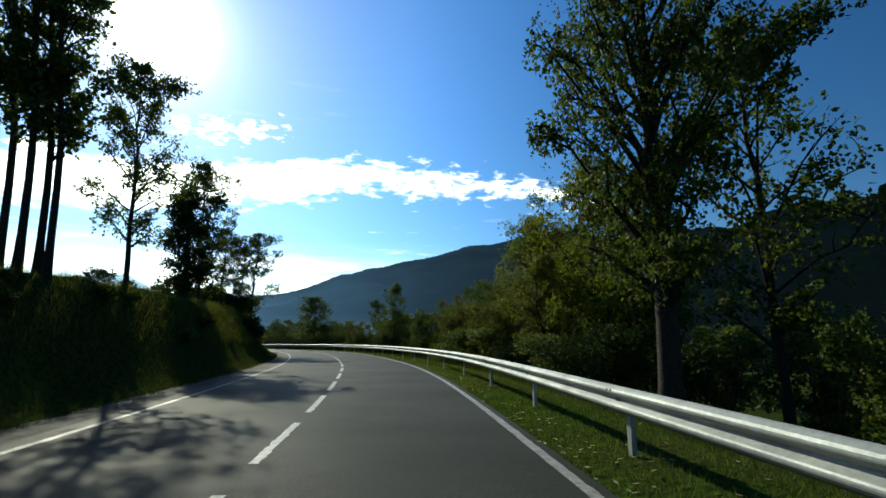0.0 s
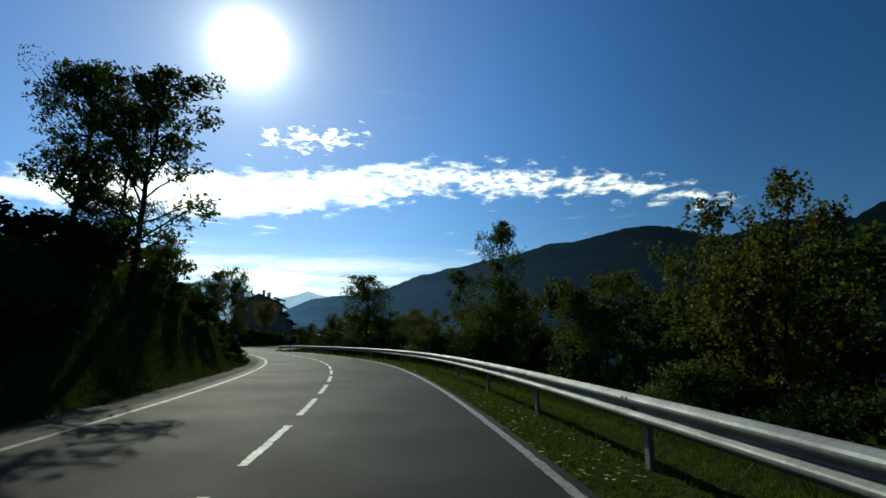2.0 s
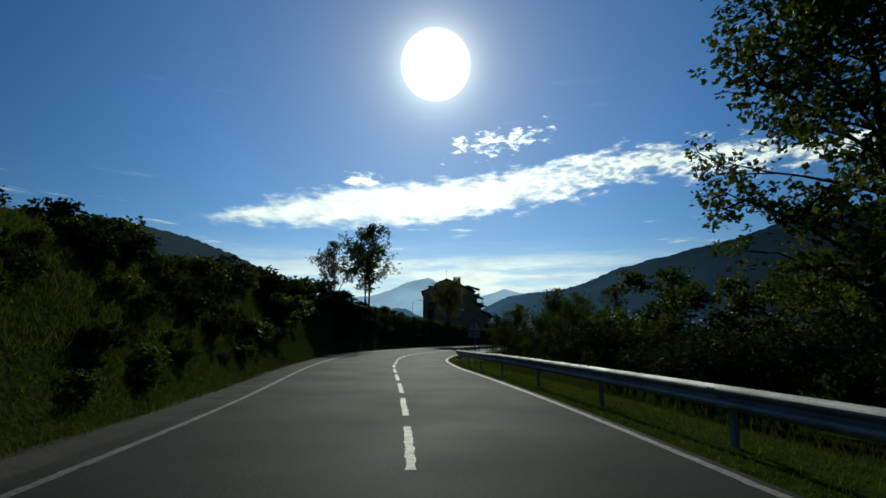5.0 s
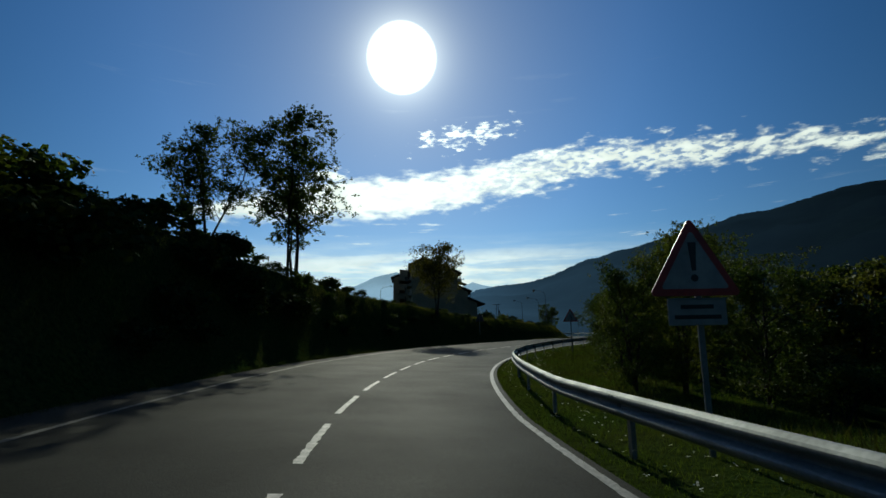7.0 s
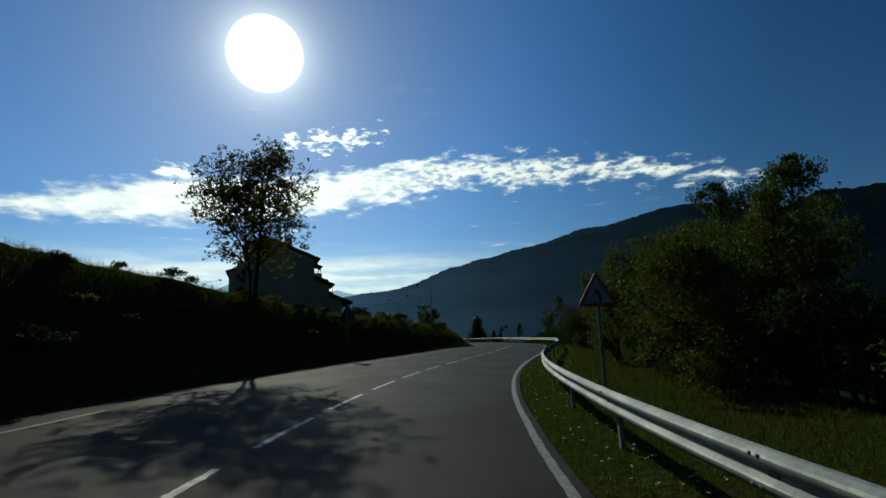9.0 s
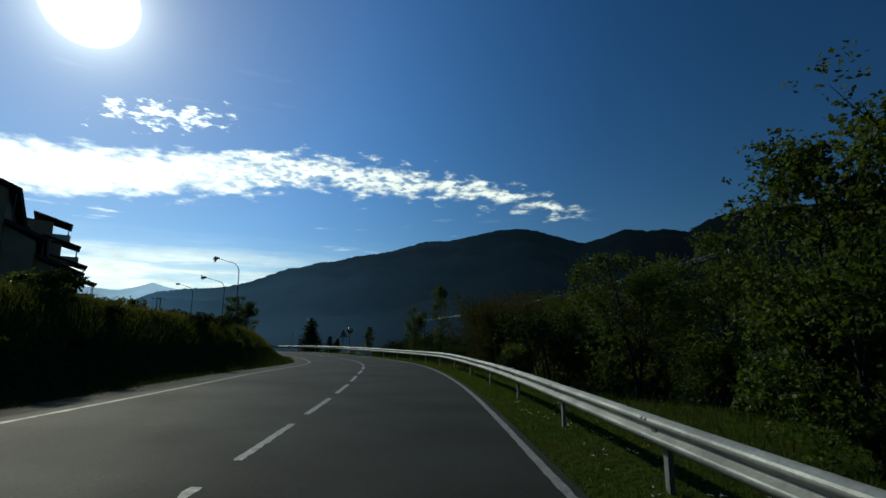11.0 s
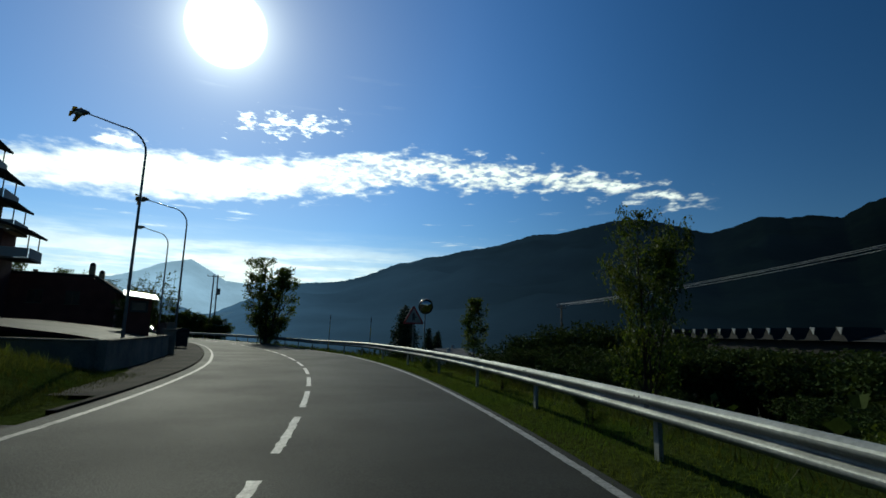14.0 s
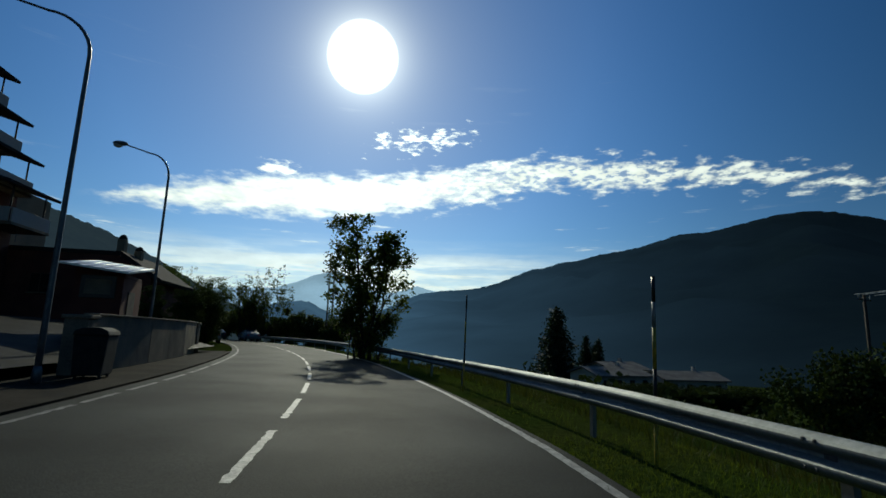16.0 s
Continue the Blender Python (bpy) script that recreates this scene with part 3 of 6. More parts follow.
def build_guardrail():
    rail = thing("guardrail", pose(0, 0, 0), "galvanised steel guard rail on posts along the verge", "guard rail", kind="structure")
    bm = box_bm([(0, 0, -0.70, 0.006, 0.10, 1.5), (0.028, -0.047, -0.70, 0.056, 0.006, 1.5), (0.028, 0.047, -0.70, 0.056, 0.006, 1.5)])
    post = bm_mesh("post", bm, ZINC)
    bm = box_bm([(-0.02, 0, 0, 0.10, 0.07, 0.15), (-0.066, 0, 0, 0.012, 0.11, 0.05)], 0.006)
    spacer = bm_mesh("spacer", bm, STEEL_DARK)
    bolt = bm_mesh("bolt", box_bm([(0, 0, 0, 0.016, 0.03, 0.03)], 0.005), STEEL_DARK)
    s = -34.0 + RAIL0
    while s < 290:
        h = heading(s)
        part("beam", beam_mesh(s, s + 4.0), rail)
        part("post", post, rail, m=pose(*(on_road(s, rail_at(s) + 0.09, 0.64)), 0, 0, h))
        part("spacer", spacer, rail, m=pose(*(on_road(s, rail_at(s) + 0.045, 0.60)), 0, 0, h))
        for ds, dz in ((0.06, 0.10), (0.16, 0.10), (0.06, -0.10), (0.16, -0.10)):
            part("bolt", bolt, rail, m=pose(*(on_road(s + ds, rail_at(s + ds) - 0.082, 0.60 + dz)), 0, 0, h))
        s += 4.0


build_guardrail()


# ---- mountains ----
def mountain(name, label, mat, ridge, dist, foot, seed, rough=1.0, base=-60.0):
    """A mountain side: its skyline as azimuth and elevation in degrees from the middle of the walk, dist metres away."""
    a0, a1 = ridge[0][0], ridge[-1][0]
    azs = np.linspace(a0, a1, int((a1 - a0) * 4) + 2)
    els = np.interp(azs, *zip(*ridge))
    vs, fs, rows = [], [], 26
    for i, (a, e) in enumerate(zip(azs, els)):
        for j in range(rows + 6):
            u = j / rows
            dirx, diry = math.sin(radians(a)), math.cos(radians(a))
            top = dist * math.tan(radians(e))
            if u <= 1:
                r = foot + (dist - foot) * u
                q = (dirx * r, diry * r)
                g = 1 / 700.0
                spur = 1 - 2 * abs(noise.noise((q[0] * g, q[1] * g, seed))) + 0.5 * noise.noise((q[0] * g * 2.7, q[1] * g * 2.7, seed + 5))
                z = base + (top - base) * (u ** 1.2) + rough * (spur - 0.6) * 0.13 * (top - base) * math.sin(math.pi * u)
                z += rough * (7 * noise.noise((a * 2.2, 0.0, seed + 9)) + 6 * noise.noise((a * 1.9, 3.0, seed)) * u ** 4) * u ** 3
            else:
                r = dist * (1 + (u - 1) * 0.3)
                q = (dirx * r, diry * r)
                z = top - (u - 1) * 2.2 * (top - base)
            vs.append((30 + q[0], 100 + q[1], z))
    n = rows + 6
    for i in range(len(azs) - 1):
        for j in range(n - 1):
            fs.append((i * n + j, (i + 1) * n + j, (i + 1) * n + j + 1, i * n + j + 1))
    tagged(new(name, mesh_of(name, vs, fs, mat, True)), label, "mountain", kind="structure")


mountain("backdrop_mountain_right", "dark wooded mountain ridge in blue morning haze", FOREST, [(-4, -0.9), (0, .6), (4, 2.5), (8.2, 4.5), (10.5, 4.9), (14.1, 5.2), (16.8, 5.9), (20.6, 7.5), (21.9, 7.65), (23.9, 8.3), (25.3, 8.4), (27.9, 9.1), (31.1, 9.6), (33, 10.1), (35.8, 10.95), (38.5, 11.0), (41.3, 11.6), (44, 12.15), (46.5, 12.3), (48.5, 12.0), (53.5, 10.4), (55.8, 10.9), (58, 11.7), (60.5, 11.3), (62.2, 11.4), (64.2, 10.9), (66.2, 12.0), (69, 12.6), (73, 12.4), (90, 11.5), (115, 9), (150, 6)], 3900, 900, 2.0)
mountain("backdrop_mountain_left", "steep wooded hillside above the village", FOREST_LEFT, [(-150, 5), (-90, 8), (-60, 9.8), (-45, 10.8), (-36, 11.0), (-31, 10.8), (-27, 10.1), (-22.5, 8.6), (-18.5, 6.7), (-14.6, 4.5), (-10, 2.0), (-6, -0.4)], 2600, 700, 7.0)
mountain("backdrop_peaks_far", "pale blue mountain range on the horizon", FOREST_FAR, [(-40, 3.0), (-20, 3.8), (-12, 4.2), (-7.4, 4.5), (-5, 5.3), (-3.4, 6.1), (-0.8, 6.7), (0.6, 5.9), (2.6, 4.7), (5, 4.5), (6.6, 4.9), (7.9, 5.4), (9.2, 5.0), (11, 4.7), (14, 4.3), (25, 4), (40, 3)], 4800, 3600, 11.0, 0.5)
mountain("backdrop_hill_far", "foothills in the valley, blue haze put into their glow", FOREST_MID, [(-30, 1.8), (-14, 2.6), (-9, 2.2), (-6, 3.1), (-3.7, 3.2), (-1.5, 2.1), (0.5, 1.2), (4, 1.6), (7, 1.0), (12, 0.4), (30, 0)], 3000, 1300, 15.0)

# ---- trees and shrubs ----
def rng_of(seed):
    return np.random.default_rng(seed)


def leaves_at(points, size, rng, droop=0.25):
    """Leaves as small folded-looking diamonds round the points."""
    n = len(points)
    d = rng.normal(size=(n, 3))
    d[:, 2] -= droop
    d /= np.linalg.norm(d, axis=1)[:, None]
    e = np.cross(d, rng.normal(size=(n, 3)))
    e /= np.linalg.norm(e, axis=1)[:, None] + 1e-9
    s = size * rng.uniform(0.6, 1.3, (n, 1))
    w = s * rng.uniform(0.28, 0.42, (n, 1))
    bend = np.cross(d, e) * s * 0.12
    return np.stack([points, points + d * s * 0.5 + e * w + bend, points + d * s, points + d * s * 0.5 - e * w + bend], 1)


def tree_meshes(name, seed, h, crown_r, bare, n_limbs, leaf, n_leaves, leaf_mat, trunk_r, stems=1, rise=0.8, shape=0.45, spread=0.10, twigs=4, clump=0.8, fan=0.0):
    """Trunk and crown meshes of a tree h high. bare: the clear part of the stem; shape: height of the crown's widest part; rise: how steeply limbs climb."""
    rng = rng_of(seed)
    wood, tips, tipw = [], [], []
    for st in range(stems):
        lean = rng.normal(0, 0.05 + 0.10 * (stems > 1) + fan, 2)
        th = h * (1 if st == 0 else rng.uniform(0.7, 0.97))
        zz = np.linspace(-0.4, th * 0.97, 12)
        off = rng.normal(0, 0.12 * stems ** 0.5, 2)
        wig = rng.normal(0, 0.012 * h, (12, 2)).cumsum(0) * np.linspace(0, 1, 12)[:, None]
        px = off[0] * min(1, stems - 1) + lean[0] * zz + wig[:, 0]
        py = off[1] * min(1, stems - 1) + lean[1] * zz + wig[:, 1]
        spine = np.stack([px, py, zz], 1)
        r0 = trunk_r * (1 if st == 0 else 0.7)
        wood.append(tube(spine, r0 * (1.02 - zz / th) ** 0.85 * (1 + 0.5 * np.exp(-(zz + 0.4) * 3)) + 0.006, 8))
        for k in range(n_limbs // stems):
            u = bare + (0.97 - bare) * ((k + rng.uniform(0, 1)) / (n_limbs // stems))
            start = np.array([np.interp(u * th, zz, spine[:, j]) for j in range(3)])
            prof = max(0.12, 1 - ((u - shape) / (1 - shape)) ** 2) if u > shape else max(0.25, 1 - ((shape - u) / (shape - bare + 0.25)) ** 2)
            length = crown_r * prof * rng.uniform(0.5, 1.3)
            a = k * 2.4 + rng.uniform(-0.6, 0.6)
            climb = rise * rng.uniform(0.6, 1.3) + 0.6 * max(0, u - 0.75)
            t = np.linspace(0, 1, 6)[:, None]
            out = np.array([math.cos(a), math.sin(a), 0.0])
            limb = start + out * length * t + np.array([0, 0, 1.0]) * climb * length * t * (1.15 - 0.3 * t) + rng.normal(0, 0.04 * length, (6, 3)) * t
            lr = max(0.012, r0 * 0.42 * (1 - u) + 0.012)
            wood.append(tube(limb, np.linspace(lr, 0.006, 6), 5, False))
            for v in np.linspace(0.35, 1.0, 6):
                tips.append(np.array([np.interp(v, t[:, 0], limb[:, j]) for j in range(3)]))
                tipw.append(1.0)
            for m in range(twigs):
                v = rng.uniform(0.25, 0.95)
                b0 = np.array([np.interp(v, t[:, 0], limb[:, j]) for j in range(3)])
                dirn = out * 0.6 + rng.normal(0, 0.6, 3) + np.array([0, 0, 0.45])
                dirn /= np.linalg.norm(dirn)
                tl = length * rng.uniform(0.22, 0.5)
                tw = np.stack([b0, b0 + dirn * tl * 0.5 + rng.normal(0, 0.03, 3), b0 + dirn * tl])
                wood.append(tube(tw, [lr * 0.4 + 0.004, lr * 0.25 + 0.003, 0.003], 4, False))
                for v2 in (0.4, 0.7, 1.0):
                    tips.append(b0 + dirn * tl * v2)
                    tipw.append(1.4)
    tips, tipw = np.array(tips), np.array(tipw) * rng.gamma(clump, 1.0, len(tips))
    per = 7 if n_leaves > 6000 else 4
    pick = rng.choice(len(tips), n_leaves // per, p=tipw / tipw.sum())
    tuft = tips[pick] + np.clip(rng.normal(0, spread * crown_r, (n_leaves // per, 3)), -1.7 * spread * crown_r, 1.7 * spread * crown_r) * np.array([1, 1, 0.8])
    pts = np.repeat(tuft, per, 0) + rng.normal(0, 0.5 * leaf, (n_leaves // per * per, 3))
    v, f = joined(wood)
    # bring the whole to the wanted height and breadth
    fz = h / np.percentile(pts[:, 2], 99.3)
    fr = crown_r / np.percentile(np.hypot(pts[:, 0], pts[:, 1]), 93)
    pts = pts * np.array([fr, fr, fz])
    pts[:, 2] = np.where(pts[:, 2] > h, h * rng.uniform(0.86, 1.0, len(pts)), pts[:, 2])
    rho = np.hypot(pts[:, 0], pts[:, 1])
    cut = rho > 1.12 * crown_r
    pts[cut, :2] *= (rng.uniform(0.55, 1.05, cut.sum()) * crown_r / rho[cut])[:, None]
    v = np.array(v) * np.array([fr, fr, fz])
    reach = np.hypot(v[:, 0], v[:, 1])
    v[:, :2] *= np.minimum(1, 1.02 * crown_r / np.maximum(reach, 1e-6))[:, None]
    v[:, 2] = np.minimum(v[:, 2], 1.0 * h)
    return mesh_of(name + "_trunk", v, f, BARK, True), quads_mesh(name + "_crown", leaves_at(pts, leaf * 1.2, rng), leaf_mat)


def conifer_meshes(name, seed, h, r, n_leaves):
    rng = rng_of(seed)
    zz = np.linspace(-0.4, h, 10)
    wood = [tube(np.stack([0 * zz, 0 * zz, zz], 1), 0.016 * h * (1.02 - zz / h) + 0.01, 7)]
    pts = []
    for k in range(int(h * 9)):
        u = 0.08 + 0.9 * (k / (h * 9))
        a, ln = k * 2.39996, r * (1 - u) ** 0.85 * rng.uniform(0.75, 1.1) + 0.1
        t = np.linspace(0, 1, 4)[:, None]
        b = np.array([0, 0, u * h]) + np.array([math.cos(a), math.sin(a), 0]) * ln * t + np.array([0, 0, -0.30]) * ln * t + np.array([0, 0, 0.16]) * ln * t**3
        wood.append(tube(b, [0.03, 0.02, 0.012, 0.004], 4, False))
        m = max(4, int(n_leaves * ln / (h * 9 * r * 0.5)))
        v = rng.uniform(0.1, 1, (m, 1))
        pts.append(b[0] + (b[3] - b[0]) * v + rng.normal(0, 0.06 * r + 0.05, (m, 3)))
    v, f = joined(wood)
    return mesh_of(name + "_trunk", v, f, BARK, True), quads_mesh(name + "_crown", leaves_at(np.concatenate(pts), 0.30, rng, 0.8), NEEDLE)


def make_kind(meshes, name, label, category):
    """A first tree of a kind, to be copied; it is itself set by the first call of plant()."""
    ob = thing(name, pose(0, 0, 0), label, category)
    part("trunk", meshes[0], ob)
    part("crown", meshes[1], ob)
    return ob


KINDS, USED = {}, set()
KINDS["slim"] = (9, make_kind(tree_meshes("slim_ash", 19, 9, 2.0, 0.16, 30, 0.10, 11200, LEAF, 0.10, 1, 1.1, 0.5, 0.11, 4, 0.45), "ash_tree", "slender airy ash tree with leaves in loose tufts", "tree"))
KINDS["stand"] = (15, make_kind(tree_meshes("stand_ash", 29, 15, 1.5, 0.20, 36, 0.11, 9100, LEAF, 0.10, 1, 1.5, 0.6, 0.12, 4, 0.5), "ash_tree", "tall thin ash tree with a long bare stem", "tree"))
KINDS["ivy"] = (6, make_kind(tree_meshes("ivy_ash", 31, 6, 1.25, 0.04, 40, 0.09, 18200, LEAF_DARK, 0.12, 2, 1.4, 0.75, 0.14, 3), "ash_tree", "short thick tree dense with dark leaves", "tree"))
KINDS["ash"] = (10, make_kind(tree_meshes("ash", 11, 10, 2.7, 0.22, 44, 0.115, 16800, LEAF, 0.15, 1, 0.95, 0.55, 0.10), "ash_tree", "slender leafy ash tree with an airy crown", "tree"))
KINDS["twin"] = (10, make_kind(tree_meshes("ash_many", 23, 10, 3.2, 0.24, 56, 0.11, 21000, LEAF, 0.13, 3, 1.0, 0.55, 0.10), "ash_tree", "many-stemmed ash tree with small green leaves", "tree"))
KINDS["tall"] = (14, make_kind(tree_meshes("poplar", 37, 14, 3.2, 0.14, 76, 0.095, 52500, LEAF, 0.32, 1, 1.25, 0.5, 0.10), "poplar_tree", "tall dark-trunked poplar with dense green leaves", "tree"))
KINDS["grove"] = (9, make_kind(tree_meshes("grove", 47, 9, 2.5, 0.05, 64, 0.075, 46000, LEAF_GROVE, 0.11, 3, 1.15, 0.42, 0.10), "hazel_tree", "tall leafy hazel with green and yellowing leaves", "tree"))
KINDS["copse"] = (6, make_kind(tree_meshes("copse", 43, 6, 2.3, 0.04, 24, 0.15, 7000, LEAF, 0.08, 3, 0.9, 0.45, 0.14, 2), "hazel_tree", "dense green hazel in the thicket down the slope", "tree"))
KINDS["copse_y"] = (6, make_kind(tree_meshes("copse_b", 44, 6, 2.1, 0.04, 24, 0.15, 6300, LEAF_YEL, 0.08, 2, 1.0, 0.5, 0.14, 2), "young_tree", "young yellowing tree in the thicket down the slope", "tree"))
KINDS["lush"] = (7, make_kind(tree_meshes("hazel", 41, 7, 2.5, 0.05, 36, 0.085, 18900, LEAF, 0.09, 3, 0.9, 0.45, 0.12, 3), "hazel_tree", "dense low hazel tree in full leaf", "tree"))
KINDS["yellow"] = (7, make_kind(tree_meshes("birch", 53, 7, 2.2, 0.08, 34, 0.10, 13000, LEAF_YEL, 0.08, 2, 1.0, 0.5, 0.12, 3), "young_tree", "young tree with leaves turning yellow", "tree"))
KINDS["rust"] = (8, make_kind(tree_meshes("maple", 61, 8, 2.9, 0.26, 72, 0.10, 21000, LEAF_RUST, 0.11, 2, 1.15, 0.5, 0.11, 4, 1.1), "maple_tree", "round maple tree with rust-tinged autumn leaves", "tree"))
KINDS["round"] = (8, make_kind(tree_meshes("willow", 67, 8, 2.8, 0.04, 48, 0.11, 15400, LEAF, 0.10, 4, 1.1, 0.42, 0.11), "willow_tree", "bushy willow tree leafy down to the ground", "tree"))
KINDS["dense"] = (8, make_kind(tree_meshes("pear", 73, 8, 2.1, 0.03, 70, 0.13, 14000, LEAF, 0.10, 4, 1.3, 0.42, 0.10), "pear_tree", "upright bushy tree leafy down to the ground beside the rail", "tree"))
KINDS["sapling"] = (6, make_kind(tree_meshes("sapling", 71, 6, 1.2, 0.2, 34, 0.10, 7500, LEAF, 0.05, 1, 1.3, 0.55, 0.15), "sapling", "thin sapling with sparse leaves", "tree"))
KINDS["thorn"] = (6, make_kind(tree_meshes("thorn", 97, 6, 2.4, 0.03, 66, 0.052, 44800, LEAF_OLIVE, 0.06, 6, 1.7, 0.55, 0.11, 5, 0.7), "thorn_tree", "twiggy thorn tree with small olive-brown leaves", "tree"))
KINDS["shrub"] = (3, make_kind(tree_meshes("shrub", 83, 3, 1.7, 0.03, 14, 0.10, 4400, LEAF_DARK, 0.05, 5, 0.8, 0.4, 0.18, 2), "shrub", "dense dark green roadside shrub", "shrub"))
KINDS["shrub2"] = (3, make_kind(tree_meshes("shrub_b", 89, 3, 1.8, 0.03, 14, 0.10, 4400, LEAF, 0.05, 5, 0.7, 0.35, 0.18, 2), "shrub", "spreading green shrub in full leaf", "shrub"))
KINDS["bare"] = (9, make_kind(tree_meshes("bare", 101, 9, 2.6, 0.10, 150, 0.085, 21000, LEAF, 0.08, 10, 4.2, 0.55, 0.05, 4, 0.8, 0.20), "poplar_tree", "upswept poplar with only few leaves remaining", "tree"))
KINDS["spruce"] = (12, make_kind(conifer_meshes("spruce", 107, 12, 3.2, 9000), "spruce_tree", "dark green spruce in the valley", "tree"))


def plant(kind, x, y, h, group, wide=1.0, label="", sink=0.1):
    """A tree of that kind, h metres high, rooted at x, y."""
    k0, first = KINDS[kind]
    z = float(height(np.array([x]), np.array([y]))[0]) - sink
    turn = (x * 37.7 + y * 71.3) % 360
    f = h / k0
    m = pose(x, y, z, 0, 0, turn) @ Matrix.Diagonal((f * wide, f * wide, f, 1))
    if kind in USED:
        ob = copy_thing(first, m @ Matrix.Diagonal((1 / first.scale[0], 1 / first.scale[1], 1 / first.scale[2], 1)))
    else:
        ob = first
        ob.matrix_basis = m
        USED.add(kind)
    return tagged(ob, label, "", group)


def plant_top(kind, x, y, top, group, wide=1.0, label=""):
    """A tree whose top reaches the height top."""
    z = float(height(np.array([x]), np.array([y]))[0])
    return plant(kind, x, y, max(top - z, 1.2), group, wide, label)


BANK, RIGHT, FAR = "trees on the bank", "trees behind the guard rail", "trees in the valley"
# beside the road on the bank
for kind, x, y, top, wide in [("stand", -2.75, 15.6, 17.5, 0.95), ("stand", -2.35, 15.3, 18.5, 0.9), ("stand", -2.05, 15.9, 17.0, 1.0), ("stand", -1.8, 15.4, 18.0, 0.9), ("slim", -0.2, 21.0, 12.0, 0.9),
                              ("ivy", 2.3, 27.2, 9.0, 1.15), ("slim", 3.2, 30.8, 11.5, 0.95), ("slim", 8.7, 44.5, 10.6, 1.25), ("slim", 8.0, 45.4, 9.6, 1.0), ("ash", 6.5, 46.2, 11.2, 0.95), ("lush", 9.3, 47.4, 5.4, 0.9), ("lush", 8.6, 50.5, 5.2, 0.9), ("lush", 7.4, 44.0, 5.9, 1.0),
                              ("round", 11.9, 64.0, 6.6, 0.58), ("twin", 7.0, 119.8, 11.3, 1.32), ("twin", 9.1, 127.6, 14.0, 1.45), ("rust", 19.25, 147.2, 10.1, 1.1)]:
    plant_top(kind, x, y, top, BANK, wide)
# behind the rail
for kind, x, y, top, wide in [("tall", 11.35, 7.85, 15.6, 0.78), ("slim", 14.9, 6.9, 11.2, 1.0), ("grove", 15.9, 13.9, 9.1, 0.95), ("grove", 16.6, 12.6, 6.2, 1.0), ("yellow", 14.9, 15.6, 5.2, 1.0), ("grove", 18.9, 20.5, 8.1, 0.85), ("grove", 20.0, 19.2, 7.6, 0.85), ("yellow", 17.3, 21.4, 4.6, 1.0),
                              ("lush", 20.0, 25.0, 4.9, 0.9), ("lush", 22.2, 28.5, 5.7, 0.85), ("yellow", 19.8, 27.2, 3.8, 1.0), ("yellow", 22.1, 33.5, 4.9, 0.95), ("round", 24.6, 36.5, 4.6, 1.0), ("lush", 23.2, 40.6, 3.9, 1.1), ("slim", 23.6, 47.3, 7.4, 0.66), ("round", 24.2, 48.6, 4.8, 1.0), ("yellow", 24.8, 52.0, 3.4, 1.0), ("slim", 26.4, 57.6, 6.4, 0.7),
                              ("yellow", 25.8, 62.2, 3.8, 1.1), ("lush", 26.2, 65.8, 4.2, 1.1), ("ash", 24.5, 77.0, 8.2, 1.15), ("lush", 25.9, 74.6, 4.4, 1.2), ("lush", 28.0, 81.0, 3.9, 1.1), ("yellow", 25.4, 88.0, 2.4, 1.0),
                              ("grove", 24.2, 111.2, 4.3, 0.8), ("lush", 22.9, 111.8, 3.7, 0.9), ("lush", 26.2, 110.6, 3.6, 1.1), ("lush", 32.4, 131.8, 4.2, 0.85), ("lush", 23.6, 113.6, 2.7, 1.0), ("yellow", 25.6, 115.8, 2.2, 1.1), ("lush", 28.4, 124.8, 2.4, 1.0), ("lush", 31.2, 133.8, 4.1, 1.2), ("slim", 31.6, 131.4, 4.6, 0.95), ("round", 29.6, 119.4, 6.4, 0.8), ("round", 31.9, 121.4, 6.2, 0.8), ("lush", 28.2, 117.6, 3.9, 0.8), ("lush", 30.6, 126.6, 2.6, 1.0), ("round", 35.2, 140.0, 5.2, 0.8), ("slim", 37.5, 137.6, 7.1, 0.7), ("slim", 39.1, 144.2, 5.6, 0.8), ("slim", 42.0, 138.0, 8.8, 0.8), ("lush", 40.6, 140.6, 6.2, 1.0), ("round", 37.0, 144.4, 4.6, 0.8), ("lush", 39.2, 147.6, 4.8, 1.1), ("lush", 36.0, 138.2, 4.8, 0.7), ("lush", 33.0, 136.0, 4.4, 1.2),
                              ("lush", 43.8, 153.6, 3.8, 1.2), ("lush", 47.0, 158.8, 3.2, 1.2), ("thorn", 51.6, 167.2, 4.0, 1.15), ("thorn", 53.2, 170.2, 4.3, 1.1), ("thorn", 56.0, 172.4, 3.4, 0.9), ("thorn", 52.6, 164.0, 4.0, 1.3), ("thorn", 55.5, 167.0, 4.0, 1.2), ("thorn", 58.0, 171.0, 4.0, 1.3), ("thorn", 49.5, 161.0, 3.6, 1.2), ("thorn", 50.5, 157.0, 3.8, 1.2), ("round", 46.5, 152.5, 4.6, 1.2), ("round", 43.0, 147.5, 4.0, 1.1), ("slim", 55.3, 177.6, 5.6, 0.62), ("round", 58.65, 186.0, 4.4, 0.58), ("sapling", 59.4, 196.0, 2.7, 0.8),
                              ("dense", 55.0, 229.6, 7.9, 1.15), ("shrub2", 54.6, 229.2, 2.6, 0.9), ("shrub2", 55.6, 230.4, 2.4, 0.9)]:
    plant_top(kind, x, y, top, RIGHT, wide)
